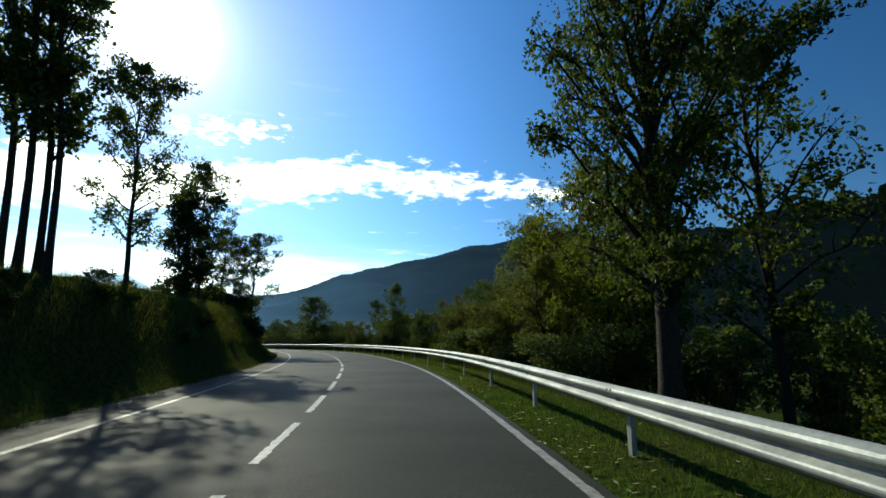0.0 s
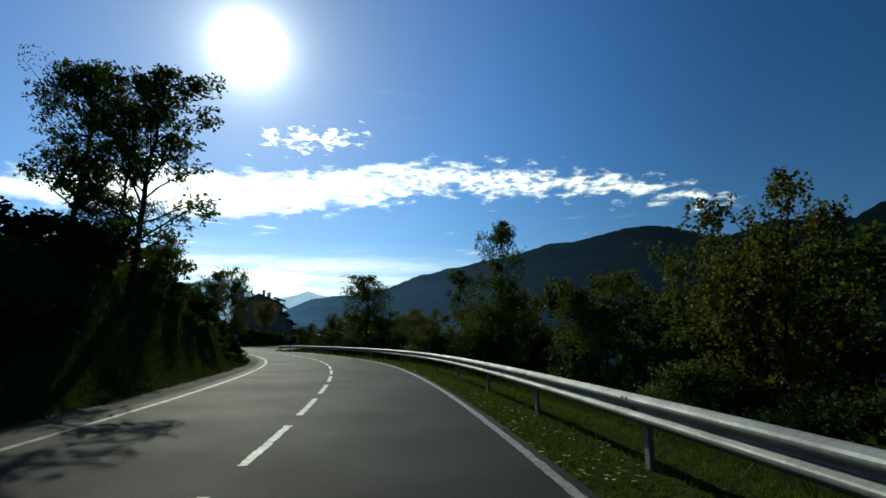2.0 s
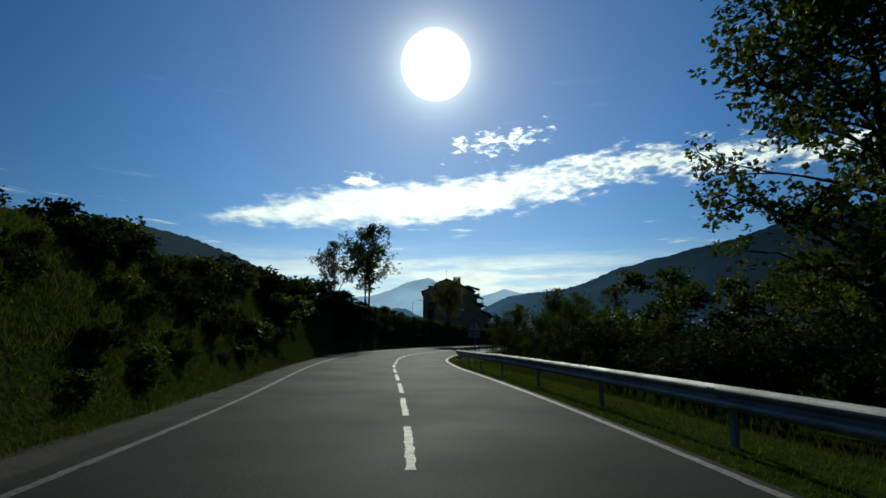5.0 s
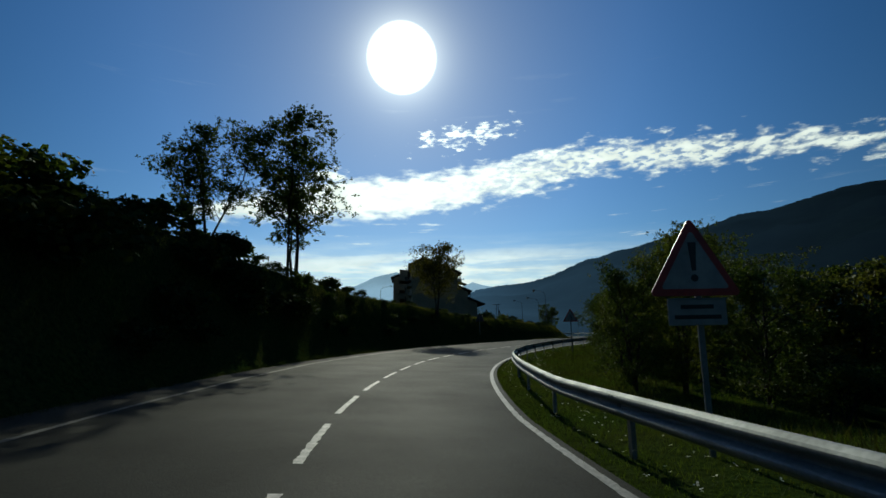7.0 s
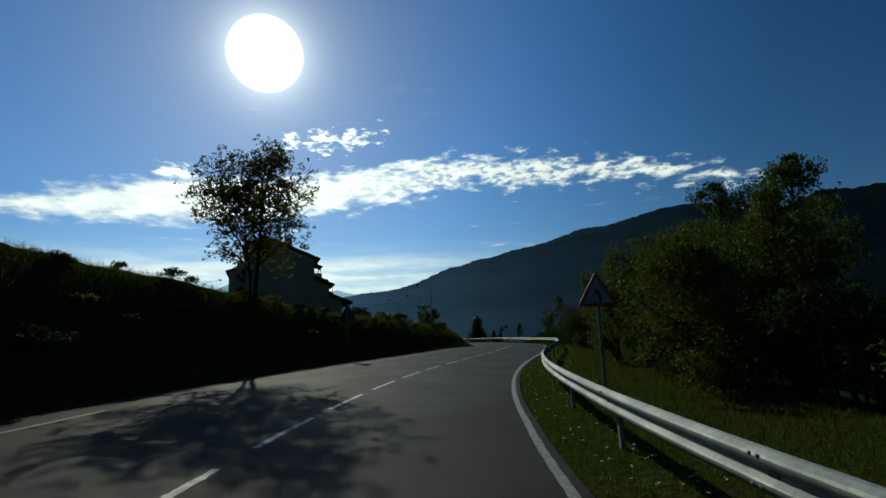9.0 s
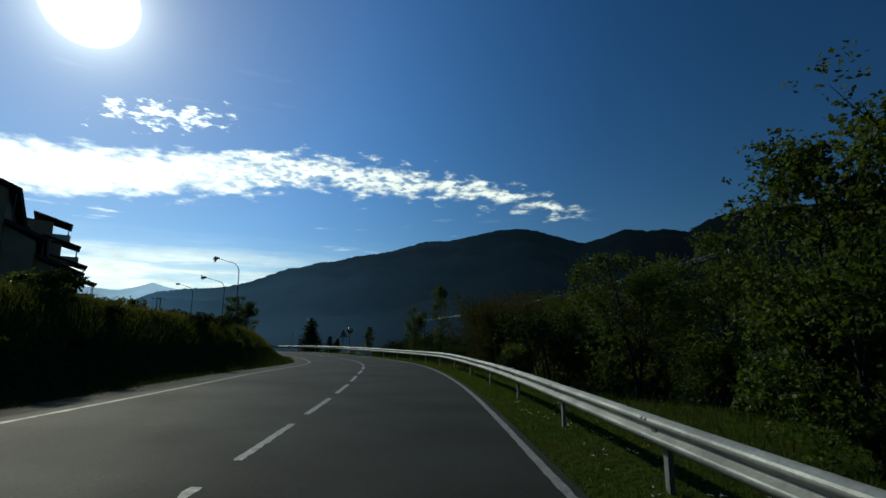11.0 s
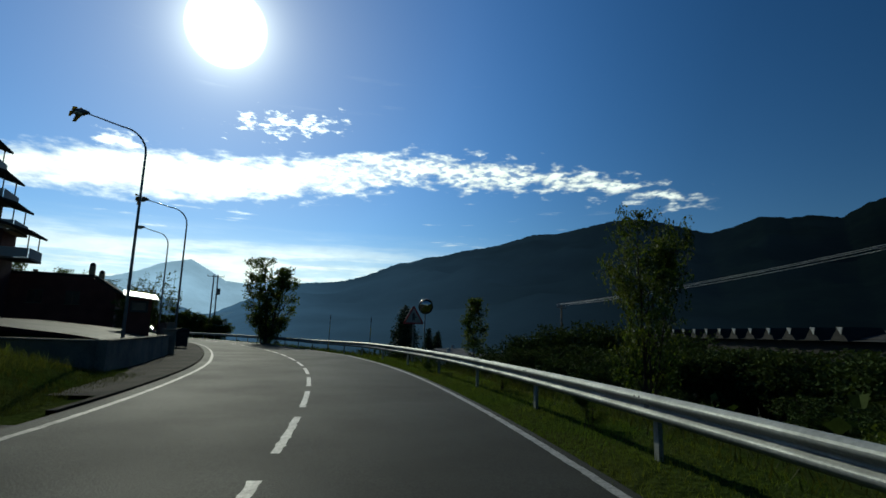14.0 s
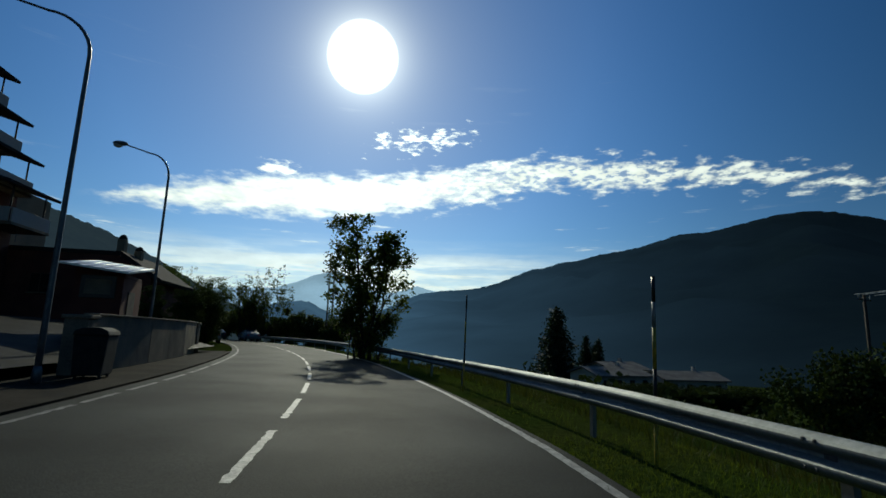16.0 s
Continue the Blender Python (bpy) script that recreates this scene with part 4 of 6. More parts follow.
# valley and village
for kind, x, y, h, wide in [("spruce", 95.9, 295.5, 17.4, 1.4), ("spruce", 104.5, 300.0, 13.2, 1.0), ("spruce", 108.0, 303.0, 12.0, 1.0), ("spruce", 106.3, 298.0, 12.6, 0.9), ("lush", 33.4, 279.0, 9.4, 0.9), ("bare", 41.3, 277.5, 11.3, 1.25), ("bare", 38.6, 279.5, 10.0, 1.1), ("lush", 28.6, 277.0, 10.4, 0.95), ("copse", 22.0, 278.0, 11.0, 0.8), ("copse", 45.2, 279.0, 6.0, 1.1), ("copse", 48.6, 303.0, 4.0, 1.3)]:
    plant(kind, x, y, h, FAR, wide)
# the thicket down the slope, and scrub on the bank
pr = rng_of(5)
for i in range(42):
    s = 13.5 + i * 1.9 + pr.uniform(-0.5, 0.5)
    x, y, _ = on_road(s, 7.4 + pr.uniform(0, 3.5))
    plant(["shrub", "shrub", "shrub2", "shrub"][i % 4], x, y, (pr.uniform(2.0, 3.0) if s < 34 else pr.uniform(1.2, 1.9) if s < 52 else pr.uniform(2.0, 3.0)), "thicket behind the guard rail", 1.25)
for i in range(30):
    s = 8 + i * 2.9 + pr.uniform(-1, 1)
    x, y, _ = on_road(s, 12 + pr.uniform(0, 8))
    plant(["copse", "copse", "copse_y", "copse", "copse"][i % 5], x, y, pr.uniform(4.5, 6.8) * (0.75 if s < 26 else 1.0), "thicket behind the guard rail", 1.2)
for i in range(38):
    s = 110 + i * 2.3 + pr.uniform(-0.8, 0.8)
    l0 = 8.8 if s < 165 else 6.6
    x, y, _ = on_road(s, l0 + pr.uniform(0, 5.0))
    plant(["shrub", "shrub2", "shrub"][i % 3], x, y, pr.uniform(1.4, 2.9) * (1.0 if s < 180 else 0.42), "scrub behind the guard rail", 1.25)
for i in range(20):
    s = 112 + i * 3.6 + pr.uniform(-0.8, 0.8)
    x, y, _ = on_road(s, 15 + pr.uniform(0, 8.0))
    plant(["copse", "copse", "copse_y"][i % 3], x, y, pr.uniform(3.5, 6.0), "scrub behind the guard rail", 1.2)
for i in range(34):
    s = 184 + i * 2.6
    x, y, _ = on_road(s, 9.5 + pr.uniform(0, 18))
    if s > 196 and 24 < math.degrees(math.atan2(x - 53.8, y - 198.8)) < 38:
        continue
    plant("shrub", x, y, pr.uniform(0.9, 2.0) * 0.55, "scrub behind the guard rail", 1.3)
for s, l, h in ((190, 4.7, 0.7), (191.2, 4.9, 0.9), (196, 4.6, 0.55), (201, 4.9, 0.6), (207, 4.6, 0.75), (213, 5.0, 0.6), (184, 4.8, 0.6), (178.5, 4.9, 0.7)):
    x, y, _ = on_road(s, l)
    plant("shrub2", x, y, h, "weeds under the guard rail", 0.9, "low green weed clump under the guard rail", 0.02)


def scrub_mass(name, label, mat, places, n_leaves, leaf, seed):
    """Low scrub too thick to count: clumps of stems and leaves in one sheet of growth. places: (x, y, height)."""
    rng = rng_of(seed)
    _, crown = tree_meshes(name, seed, 1.0, 0.62, 0.02, 24, leaf, n_leaves, mat, 0.02, 6, 0.9, 0.4, 0.2, 1)
    co = np.empty(len(crown.vertices) * 3, np.float32)
    crown.vertices.foreach_get("co", co)
    quads = co.reshape(-1, 4, 3)
    bpy.data.meshes.remove(crown)
    out = []
    for x, y, h in places:
        c, w = rng.uniform(0, 2 * math.pi), h * rng.uniform(1.0, 1.7)
        q = quads[rng.random(len(quads)) < 0.9]
        m = np.array([[w * math.cos(c), -w * math.sin(c), 0], [w * math.sin(c), w * math.cos(c), 0], [0, 0, h]])
        out.append(q @ m.T + np.array([x, y, float(height(np.array([x]), np.array([y]))[0]) - 0.05]))
    tagged(new(name, quads_mesh(name, np.concatenate(out), mat)), label, "scrub", kind="stuff")


dark, green = [], []
for i in range(190):
    s = -2 + i * 0.98 + pr.uniform(-0.5, 0.5)
    x, y, _ = on_road(s, left_edge(s) - 0.75 - pr.uniform(1.6, 7.0))
    hh = pr.uniform(0.6, 1.3) if s > 52 or s < 36 else pr.uniform(0.9, 1.7)
    hh *= 0.45 if 57 < s < 84 else 1.0
    hh += 0.5 if 98 < s < 112 else 0.4 if 112 <= s < 128 else 0.0
    hh *= 0.55 if s > 172 else 0.75 if 126 < s < 136 else 0.38 if 136 <= s < 165 else 0.4 if s < 31 else 1.0
    (green if i % 3 == 0 else dark).append((x, y, hh))
for i in range(90):
    s = 52 + i * 1.3 + pr.uniform(-0.5, 0.5)
    x, y, _ = on_road(s, left_edge(s) - 0.75 - pr.uniform(1.3, 4.2))
    (green if i % 4 == 0 else dark).append((x, y, pr.uniform(0.6, 1.15) * (0.45 if s > 138 else 0.8 if s > 124 else 0.4 if s < 84 else 1.0)))
for i in range(110):
    s = 50 + i * 0.42 + pr.uniform(-0.3, 0.3)
    x, y, _ = on_road(s, left_edge(s) - 0.75 - pr.uniform(0.9, 3.6))
    (green if i % 3 == 0 else dark).append((x, y, pr.uniform(0.3, 0.75)))
scrub_mass("bank_scrub", "dark green scrub and brambles covering the bank", LEAF_DARK, dark, 950, 0.10, 91)
scrub_mass("bank_weeds", "leafy green weeds growing over the bank", LEAF, green, 950, 0.10, 92)

# ---- grass ----
def blades(name, label, n, s0, s1, l_of, tall, width, mat, seed, lean=0.35, cluster=0.5):
    """Grass as loose tapered blades over a stretch beside the road; l_of(rng, s): offset from the centre line."""
    rng = rng_of(seed)
    s = rng.uniform(s0, s1, n)
    l = l_of(rng, s)
    k = s + ZERO
    cx, cy = np.interp(k, STA, LINE[:, 0]), np.interp(k, STA, LINE[:, 1])
    nx, ny = np.interp(k, STA, NOR[:, 0]), np.interp(k, STA, NOR[:, 1])
    x, y = cx + nx * l, cy + ny * l
    keep = np.array([noise.noise((a * 0.8, b * 0.8, 2.0)) for a, b in zip(x, y)]) + rng.uniform(-0.6, 0.6, n) > -cluster
    x, y = x[keep], y[keep]
    z = height(x, y) - 0.02
    p = np.stack([x, y, z], 1)
    m = len(p)
    a = rng.uniform(0, 2 * math.pi, m)
    side = np.stack([np.cos(a), np.sin(a), 0 * a], 1)
    hh = tall * rng.uniform(0.45, 1.25, (m, 1))
    tip = p + np.array([0, 0, 1.0]) * hh + rng.normal(0, lean, (m, 3)) * np.array([1, 1, 0]) * hh
    w = width * rng.uniform(0.7, 1.3, (m, 1))
    quads = np.stack([p - side * w, p + side * w, tip + side * w * 0.18, tip - side * w * 0.18], 1)
    tagged(new(name, quads_mesh(name, quads, mat)), label, "grass", kind="stuff")


blades("verge_grass", "short mown green grass on the verge under the guard rail", 230000, -4, 218, lambda r, s: 3.26 + edge_shift(s) + 2.4 * r.uniform(0, 1, len(s)) ** 1.15, 0.075, 0.0048, GRASS, 1, 0.5, 0.9)
blades("verge_tufts", "longer tufts of green grass round the rail posts", 26000, -4, 250, lambda r, s: rail_at(s) + r.normal(0.2, 0.45, len(s)), 0.14, 0.005, GRASS, 7, 0.35, 0.1)
blades("meadow_grass", "green grass behind the guard rail", 120000, 100, 172, lambda r, s: r.uniform(5.0, 10.5, len(s)), 0.09, 0.0065, GRASS, 2, 0.4, 0.7)
blades("slope_grass", "rank grass on the slope below the guard rail", 30000, -2, 250, lambda r, s: r.uniform(5.2, 9.0, len(s)), 0.26, 0.012, SHADED_GRASS, 3)
blades("bank_grass", "green grass at the foot of the bank", 140000, 0, 204, lambda r, s: left_edge(s) - 1.0 - np.abs(r.normal(0, 1.2, len(s))), 0.13, 0.006, SHADED_GRASS, 4, 0.45, 0.8)
blades("bank_turf", "lit green turf on the open face of the bank", 60000, 55, 88, lambda r, s: left_edge(s) - 1.0 - r.uniform(0, 5.5, len(s)), 0.13, 0.007, GRASS, 6, 0.45, 0.8)
blades("bank_dry_grass", "tall dry grass on top of the bank", 110000, 0, 203, lambda r, s: left_edge(s) - 2.4 - np.abs(r.normal(0, 2.6, len(s))), 0.24, 0.006, DRYGRASS, 5)

# ---- materials of built things ----
STUCCO = material("stucco", (0.30, 0.245, 0.165), 0.9, vary=0.15, scale=0.5, fine_scale=25, bump=0.3, tint=(0.22, 0.18, 0.125), spec=0.1)
STUCCO_WHITE = material("white_render", (0.42, 0.40, 0.36), 0.85, vary=0.12, scale=0.6, fine_scale=20, bump=0.25, tint=(0.48, 0.46, 0.42))
STUCCO_RED = material("brick_red_render", (0.15, 0.046, 0.032), 0.9, vary=0.2, scale=0.8, fine_scale=22, bump=0.3)
TILE = material("slate_roof", (0.034, 0.031, 0.029), 0.9, spec=0.08, vary=0.3, scale=0.8, fine_scale=12, bump=0.5, tint=(0.055, 0.047, 0.043))
SHEET = material("zinc_roof_sheet", (0.62, 0.62, 0.60), 0.42, metal=0.8, vary=0.15, scale=1.2, fine_scale=10, bump=0.08)
TILE_LIGHT = material("grey_roof_sheet", (0.17, 0.165, 0.155), 0.7, metal=0.0, spec=0.1, vary=0.2, scale=0.6, fine_scale=8, bump=0.15)
CONCRETE = material("concrete", (0.235, 0.20, 0.15), 0.9, vary=0.22, scale=1.1, fine_scale=28, bump=0.4, tint=(0.135, 0.122, 0.10), coords="World", spec=0.1)
WOOD = material("dark_wood", (0.085, 0.055, 0.035), 0.8, vary=0.3, scale=2, fine_scale=30, bump=0.4)
STEEL = material("painted_steel", (0.16, 0.17, 0.18), 0.45, metal=0.6, vary=0.15, scale=3, fine_scale=20, bump=0.05)
SIGN_RED = material("sign_red", (0.42, 0.025, 0.02), 0.4, vary=0.08, scale=3, fine_scale=20, bump=0.02)
SIGN_WHITE = material("sign_white", (0.34, 0.34, 0.32), 0.4, vary=0.06, scale=3, fine_scale=20, bump=0.02)
SIGN_BLACK = material("sign_black", (0.012, 0.012, 0.012), 0.4, vary=0.1, scale=3, fine_scale=20, bump=0.02)
POLE_YELLOW = material("pole_yellow", (0.55, 0.38, 0.03), 0.5, vary=0.15, scale=4, fine_scale=20, bump=0.05)
BAG = material("torn_yellow_cover", (0.20, 0.145, 0.03), 0.6, vary=0.2, scale=6, fine_scale=20, bump=0.2, trans=0.2)
RUBBER = material("rubber", (0.02, 0.02, 0.02), 0.85, vary=0.2, scale=6, fine_scale=40, bump=0.2)
CAR_DARK = material("dark_car_paint", (0.03, 0.035, 0.045), 0.22, vary=0.05, scale=2, fine_scale=30, bump=0, spec=0.6)
CAR_GREY = material("grey_car_paint", (0.20, 0.21, 0.23), 0.22, metal=0.4, vary=0.05, scale=2, fine_scale=30, bump=0, spec=0.6)
CHROME = material("mirror_glass", (0.55, 0.53, 0.50), 0.10, metal=1.0, vary=0.02, scale=2, fine_scale=10, bump=0)
LAMP_GLASS = material("lamp_glass", (0.55, 0.56, 0.52), 0.25, vary=0.05, scale=3, fine_scale=20, bump=0)
WIRE = material("aluminium_wire", (0.62, 0.63, 0.62), 0.5, vary=0.1, scale=2, fine_scale=10, bump=0)
LITTER = material("fallen_leaf", (0.33, 0.27, 0.13), 0.7, vary=0.25, scale=4, fine_scale=20, bump=0, per="island", spec=0.2)
WINDOW = material("window_glass", (0.015, 0.017, 0.018), 0.25, vary=0.05, scale=2, fine_scale=10, bump=0, spec=0.25)
FLOWER = material("white_petals", (0.75, 0.75, 0.70), 0.6, vary=0.1, scale=4, fine_scale=20, bump=0, trans=0.3, per="island")


def gz(x, y):
    return float(height(np.array([x]), np.array([y]))[0])


def tube_part(name, points, radii, mat, parent, label="", sides=10):
    v, f = tube(points, radii, sides)
    return part(name, mesh_of(name, v, f, mat, True), parent, label)


def prism(name, outline, y0, y1, mat, parent=None, label="", m=None, bevel=0.0):
    """A plate or block: an outline in x and z, extruded from y0 to y1."""
    bm = bmesh.new()
    a = [bm.verts.new((x, y0, z)) for x, z in outline]
    b = [bm.verts.new((x, y1, z)) for x, z in outline]
    bm.faces.new(a)
    bm.faces.new(b[::-1])
    n = len(outline)
    for i in range(n):
        bm.faces.new((a[i], b[i], b[(i + 1) % n], a[(i + 1) % n]))
    bmesh.ops.recalc_face_normals(bm, faces=list(bm.faces))
    if bevel:
        bmesh.ops.bevel(bm, geom=list(bm.edges), offset=bevel, segments=1, affect="EDGES")
    return part(name, bm_mesh(name, bm, mat), parent, label, m)


# ---- road signs ----
def rounded_triangle(side, r, cz=0.0, steps=5):
    """A triangle standing on its base, its corners rounded; its base at height cz."""
    h = side * math.sqrt(3) / 2
    pts = []
    for k, (x, z) in enumerate([(-side / 2, 0), (side / 2, 0), (0, h)]):
        c = Vector((0, h / 3))
        p = Vector((x, z))
        inner = p + (c - p).normalized() * r * 2
        a0 = [210, -30, 90][k]
        for i in range(steps):
            a = radians(a0 - 60 + 120 * i / (steps - 1))
            pts.append((inner.x + r * math.cos(a), inner.y + r * math.sin(a) + cz))
    return pts


def warning_sign(name, x, y, top, turn, label, glyphs, side=1.25, plate=False, post_x=0.0):
    """A triangular warning sign on a post; turn: the way that its face looks, in degrees from -y; glyphs: outlines of the black symbol."""
    z0 = gz(x, y)
    ob = thing(name, pose(x, y, z0, 0, 0, turn), label, "road sign", "warning signs")
    base = top - z0 - side * math.sqrt(3) / 2
    post_top = base + side * 0.6
    box("post", (post_x, 0.05, post_top / 2 - 0.15, 0.08, 0.04, post_top + 0.3), ZINC, ob, bevel=0.008)
    panel = prism("panel", rounded_triangle(side, 0.05, base), -0.012, 0.012, SIGN_RED, ob, "red-bordered triangular panel")
    part_inner = prism("face", rounded_triangle(side * 0.74, 0.03, base + side * 0.075), -0.018, -0.013, SIGN_WHITE, panel, "white face")
    for g in glyphs:
        prism("symbol", [(gx * side, base + gz_ * side) for gx, gz_ in g], -0.024, -0.019, SIGN_BLACK, panel, "black symbol")
    prism("backing", rounded_triangle(side * 0.98, 0.05, base + 0.01), 0.014, 0.02, STEEL_DARK, panel, "bare metal back")
    if plate:
        pl = box("plate", (0, 0, base - 0.22, 0.78, 0.02, 0.34), SIGN_WHITE, ob, "white plate with unreadable lettering", 0.004)
        for dz, w in ((0.075, 0.44), (-0.06, 0.62)):
            box("bar", (0, -0.013, base - 0.22 + dz, w, 0.004, 0.055), SIGN_BLACK, pl, "", 0.001)
        box("frame", (0, -0.008, base - 0.04, 0.78, 0.03, 0.02), ZINC, pl, "", 0.002)
    return ob


def arc_glyph():
    """A thick stroke that climbs and bends over to the left."""
    out = [(0.13 * math.cos(a) - 0.03, 0.16 + 0.24 * math.sin(a)) for a in np.linspace(-0.35, 1.75, 10)]
    inn = [(0.055 * math.cos(a) - 0.03, 0.16 + 0.15 * math.sin(a)) for a in np.linspace(1.75, -0.35, 10)]
    return [out + inn]


warning_sign("warning_sign", 19.9, 103.2, 2.86, heading(104) - 4, "red and white triangular danger sign with exclamation mark and text plate",
             [[(-0.045, 0.58), (0.045, 0.58), (0.022, 0.27), (-0.022, 0.27)], [(0.04 * math.cos(a), 0.19 + 0.04 * math.sin(a)) for a in np.linspace(0, 6.28, 12, endpoint=False)]], 1.25, True, 0.05)
warning_sign("warning_sign", 29.0, 135.1, 2.92, heading(134) + 2, "red and white triangular sign warning of a bend", arc_glyph(), 1.2)
warning_sign("warning_sign", 58.2, 200.0, 2.36, heading(205) - 2, "red and white triangular sign warning of a side road",
             [[(-0.06, 0.14), (0.0, 0.19), (0.06, 0.14), (0.06, 0.29), (0.14, 0.29), (0.14, 0.345), (0.06, 0.345), (0.06, 0.46), (0.0, 0.53), (-0.06, 0.46)]], 1.1)
warning_sign("warning_sign", 24.5, 152.2, 3.3, heading(154) + 180, "triangular warning sign seen from its bare metal back", [], 1.2)


def traffic_mirror(x, y, top, turn):
    z0 = gz(x, y)
    ob = thing("traffic_mirror", pose(x, y, z0, 0, 0, turn), "round convex traffic mirror on a steel post behind the rail", "mirror")
    r = 0.30
    cz = top - z0 - r
    tilt = Matrix.Translation((0, 0, cz)) @ Matrix.Rotation(radians(13), 4, "X") @ Matrix.Translation((0, 0, -cz))
    tube_part("post", [(0, 0.09, -0.3), (0, 0.09, cz + 0.1)], [0.03, 0.03], ZINC, ob)
    bm = bmesh.new()
    rings = []
    for k in range(6):
        rr = r * k / 5
        rings.append([bm.verts.new((rr * math.cos(a), -0.03 + 0.10 * (k / 5) ** 2 - 0.08, cz + rr * math.sin(a))) for a in np.linspace(0, 2 * math.pi, 28, endpoint=False)] if k else [bm.verts.new((0, -0.11, cz))])
    for i in range(28):
        j = (i + 1) % 28
        bm.faces.new((rings[0][0], rings[1][j], rings[1][i]))
        for k in range(1, 5):
            bm.faces.new((rings[k][i], rings[k][j], rings[k + 1][j], rings[k + 1][i]))
    bmesh.ops.recalc_face_normals(bm, faces=list(bm.faces))
    part("mirror_face", bm_mesh("mirror_face", bm, CHROME, True), ob, "convex mirror glass", tilt)
    v, f = [], []
    prof = [(r - 0.005, -0.02), (r + 0.03, -0.045), (r + 0.04, 0.0), (r + 0.02, 0.035), (r - 0.05, 0.06)]
    for a in np.linspace(0, 2 * math.pi, 28, endpoint=False):
        v += [(q * math.cos(a), yy, cz + q * math.sin(a)) for q, yy in prof]
    n = len(prof)
    for i in range(28):
        j = (i + 1) % 28
        f += [(i * n + k, j * n + k, j * n + k + 1, i * n + k + 1) for k in range(n - 1)]
    rim = part("rim", mesh_of("rim", v, f, SIGN_BLACK, True), ob, "black plastic rim", tilt)
    prism("backing", [((r - 0.045) * math.cos(a), cz + (r - 0.045) * math.sin(a)) for a in np.linspace(0, 2 * math.pi, 24, endpoint=False)], 0.05, 0.062, SIGN_BLACK, ob, "", tilt)
    prism("hood", [(math.cos(a) * (r + 0.048), cz + math.sin(a) * (r + 0.048)) for a in np.linspace(0.8, math.pi - 0.8, 12)] + [(math.cos(a) * (r + 0.04), cz + math.sin(a) * (r + 0.04)) for a in np.linspace(math.pi - 0.8, 0.8, 12)], -0.09, 0.02, SIGN_BLACK, ob, "short black hood", tilt)


traffic_mirror(57.6, 197.2, 2.45, heading(200) + 6)


def snow_pole(x, y, top):
    z0 = gz(x, y)
    ob = thing("snow_pole", pose(x, y, z0, 0.6, 0.9, 0), "slim banded snow pole standing behind the rail", "pole", "snow poles")
    h = top - z0
    cuts = [-0.3, h * 0.28, h * 0.5, h * 0.72, h * 0.86, h]
    for k, (a, b) in enumerate(zip(cuts, cuts[1:])):
        tube_part("band", [(0, 0, a), (0, 0, b)], [0.023, 0.023], [POLE_YELLOW, SIGN_BLACK, POLE_YELLOW, SIGN_WHITE, SIGN_BLACK][k], ob, ["", "black band", "yellow band", "white band", "black top band"][k])


snow_pole(57.1, 212.9, 2.15)
snow_pole(57.4, 204.4, 1.78)


# ---- street lamps ----
def street_lamp(hx, hy, hz, px, py, label, torn, arm_turn=0):
    z0 = gz(px, py)
    ob = thing("street_lamp", pose(px, py, z0), label, "street lamp", "street lamps")
    h, reach = hz - z0, hx - px
    dy = hy - py
    bend = [(0, 0, -0.3), (0, 0, 1.2), (0, 0, h * 0.5), (0, 0, h - 1.25)]
    for a in np.linspace(0.15, 1.0, 8):
        w = math.sin(a * math.pi / 2)
        u = 1 - math.cos(a * math.pi / 2)
        bend.append((reach * u * 0.42, dy * u * 0.42, h - 1.25 + w * 0.98))
    bend += [(reach * 0.7, dy * 0.7, h - 0.13), (reach * 0.93, dy * 0.93, h - 0.02)]
    rad = list(np.interp(range(len(bend)), [0, 1, 3, len(bend) - 1], [0.070, 0.066, 0.045, 0.026]))
    tube_part("pole", bend, rad, STEEL, ob, "tapered steel pole with a swept arm", 10)
    tube_part("base", [(0, 0, -0.1), (0, 0, 0.35), (0, 0, 0.45)], [0.10, 0.095, 0.068], STEEL, ob)
    box("base_plate", (0, 0, 0.015, 0.36, 0.36, 0.03), STEEL, ob)
    sgn = -1 if reach < 0 else 1
    bm = bmesh.new()
    bmesh.ops.create_uvsphere(bm, u_segments=14, v_segments=9, radius=1.0, matrix=Matrix.Translation((reach + sgn * 0.10, dy, h + 0.02)) @ Matrix.Diagonal((0.30, 0.15, 0.11, 1)))
    head = part("head", bm_mesh("head", bm, STEEL, True), ob, "oval lamp head")
    bm = bmesh.new()
    bmesh.ops.create_uvsphere(bm, u_segments=12, v_segments=7, radius=1.0, matrix=Matrix.Translation((reach + sgn * 0.18, dy, h - 0.05)) @ Matrix.Diagonal((0.19, 0.13, 0.12, 1)))
    part("glass", bm_mesh("glass", bm, LAMP_GLASS, True), head, "rounded lamp glass")
    if torn:
        rng = rng_of(int(px * 10))
        quads = []
        for k in range(9):
            c = np.array([reach + sgn * rng.uniform(0.0, 0.45), dy + rng.uniform(-0.12, 0.12), h + rng.uniform(-0.12, 0.18)])
            d = np.array([sgn * rng.uniform(0.0, 0.25), rng.uniform(-0.1, 0.1), rng.choice([-0.34, -0.24, 0.12])])
            e = np.array([rng.uniform(0.06, 0.12), 0.05, 0.02])
            quads.append([c - e, c + e, c + d + e * 0.5, c + d - e * 0.3])
        part("cover", quads_mesh("cover", np.array(quads), BAG), head, "torn yellow cover hanging in rags")


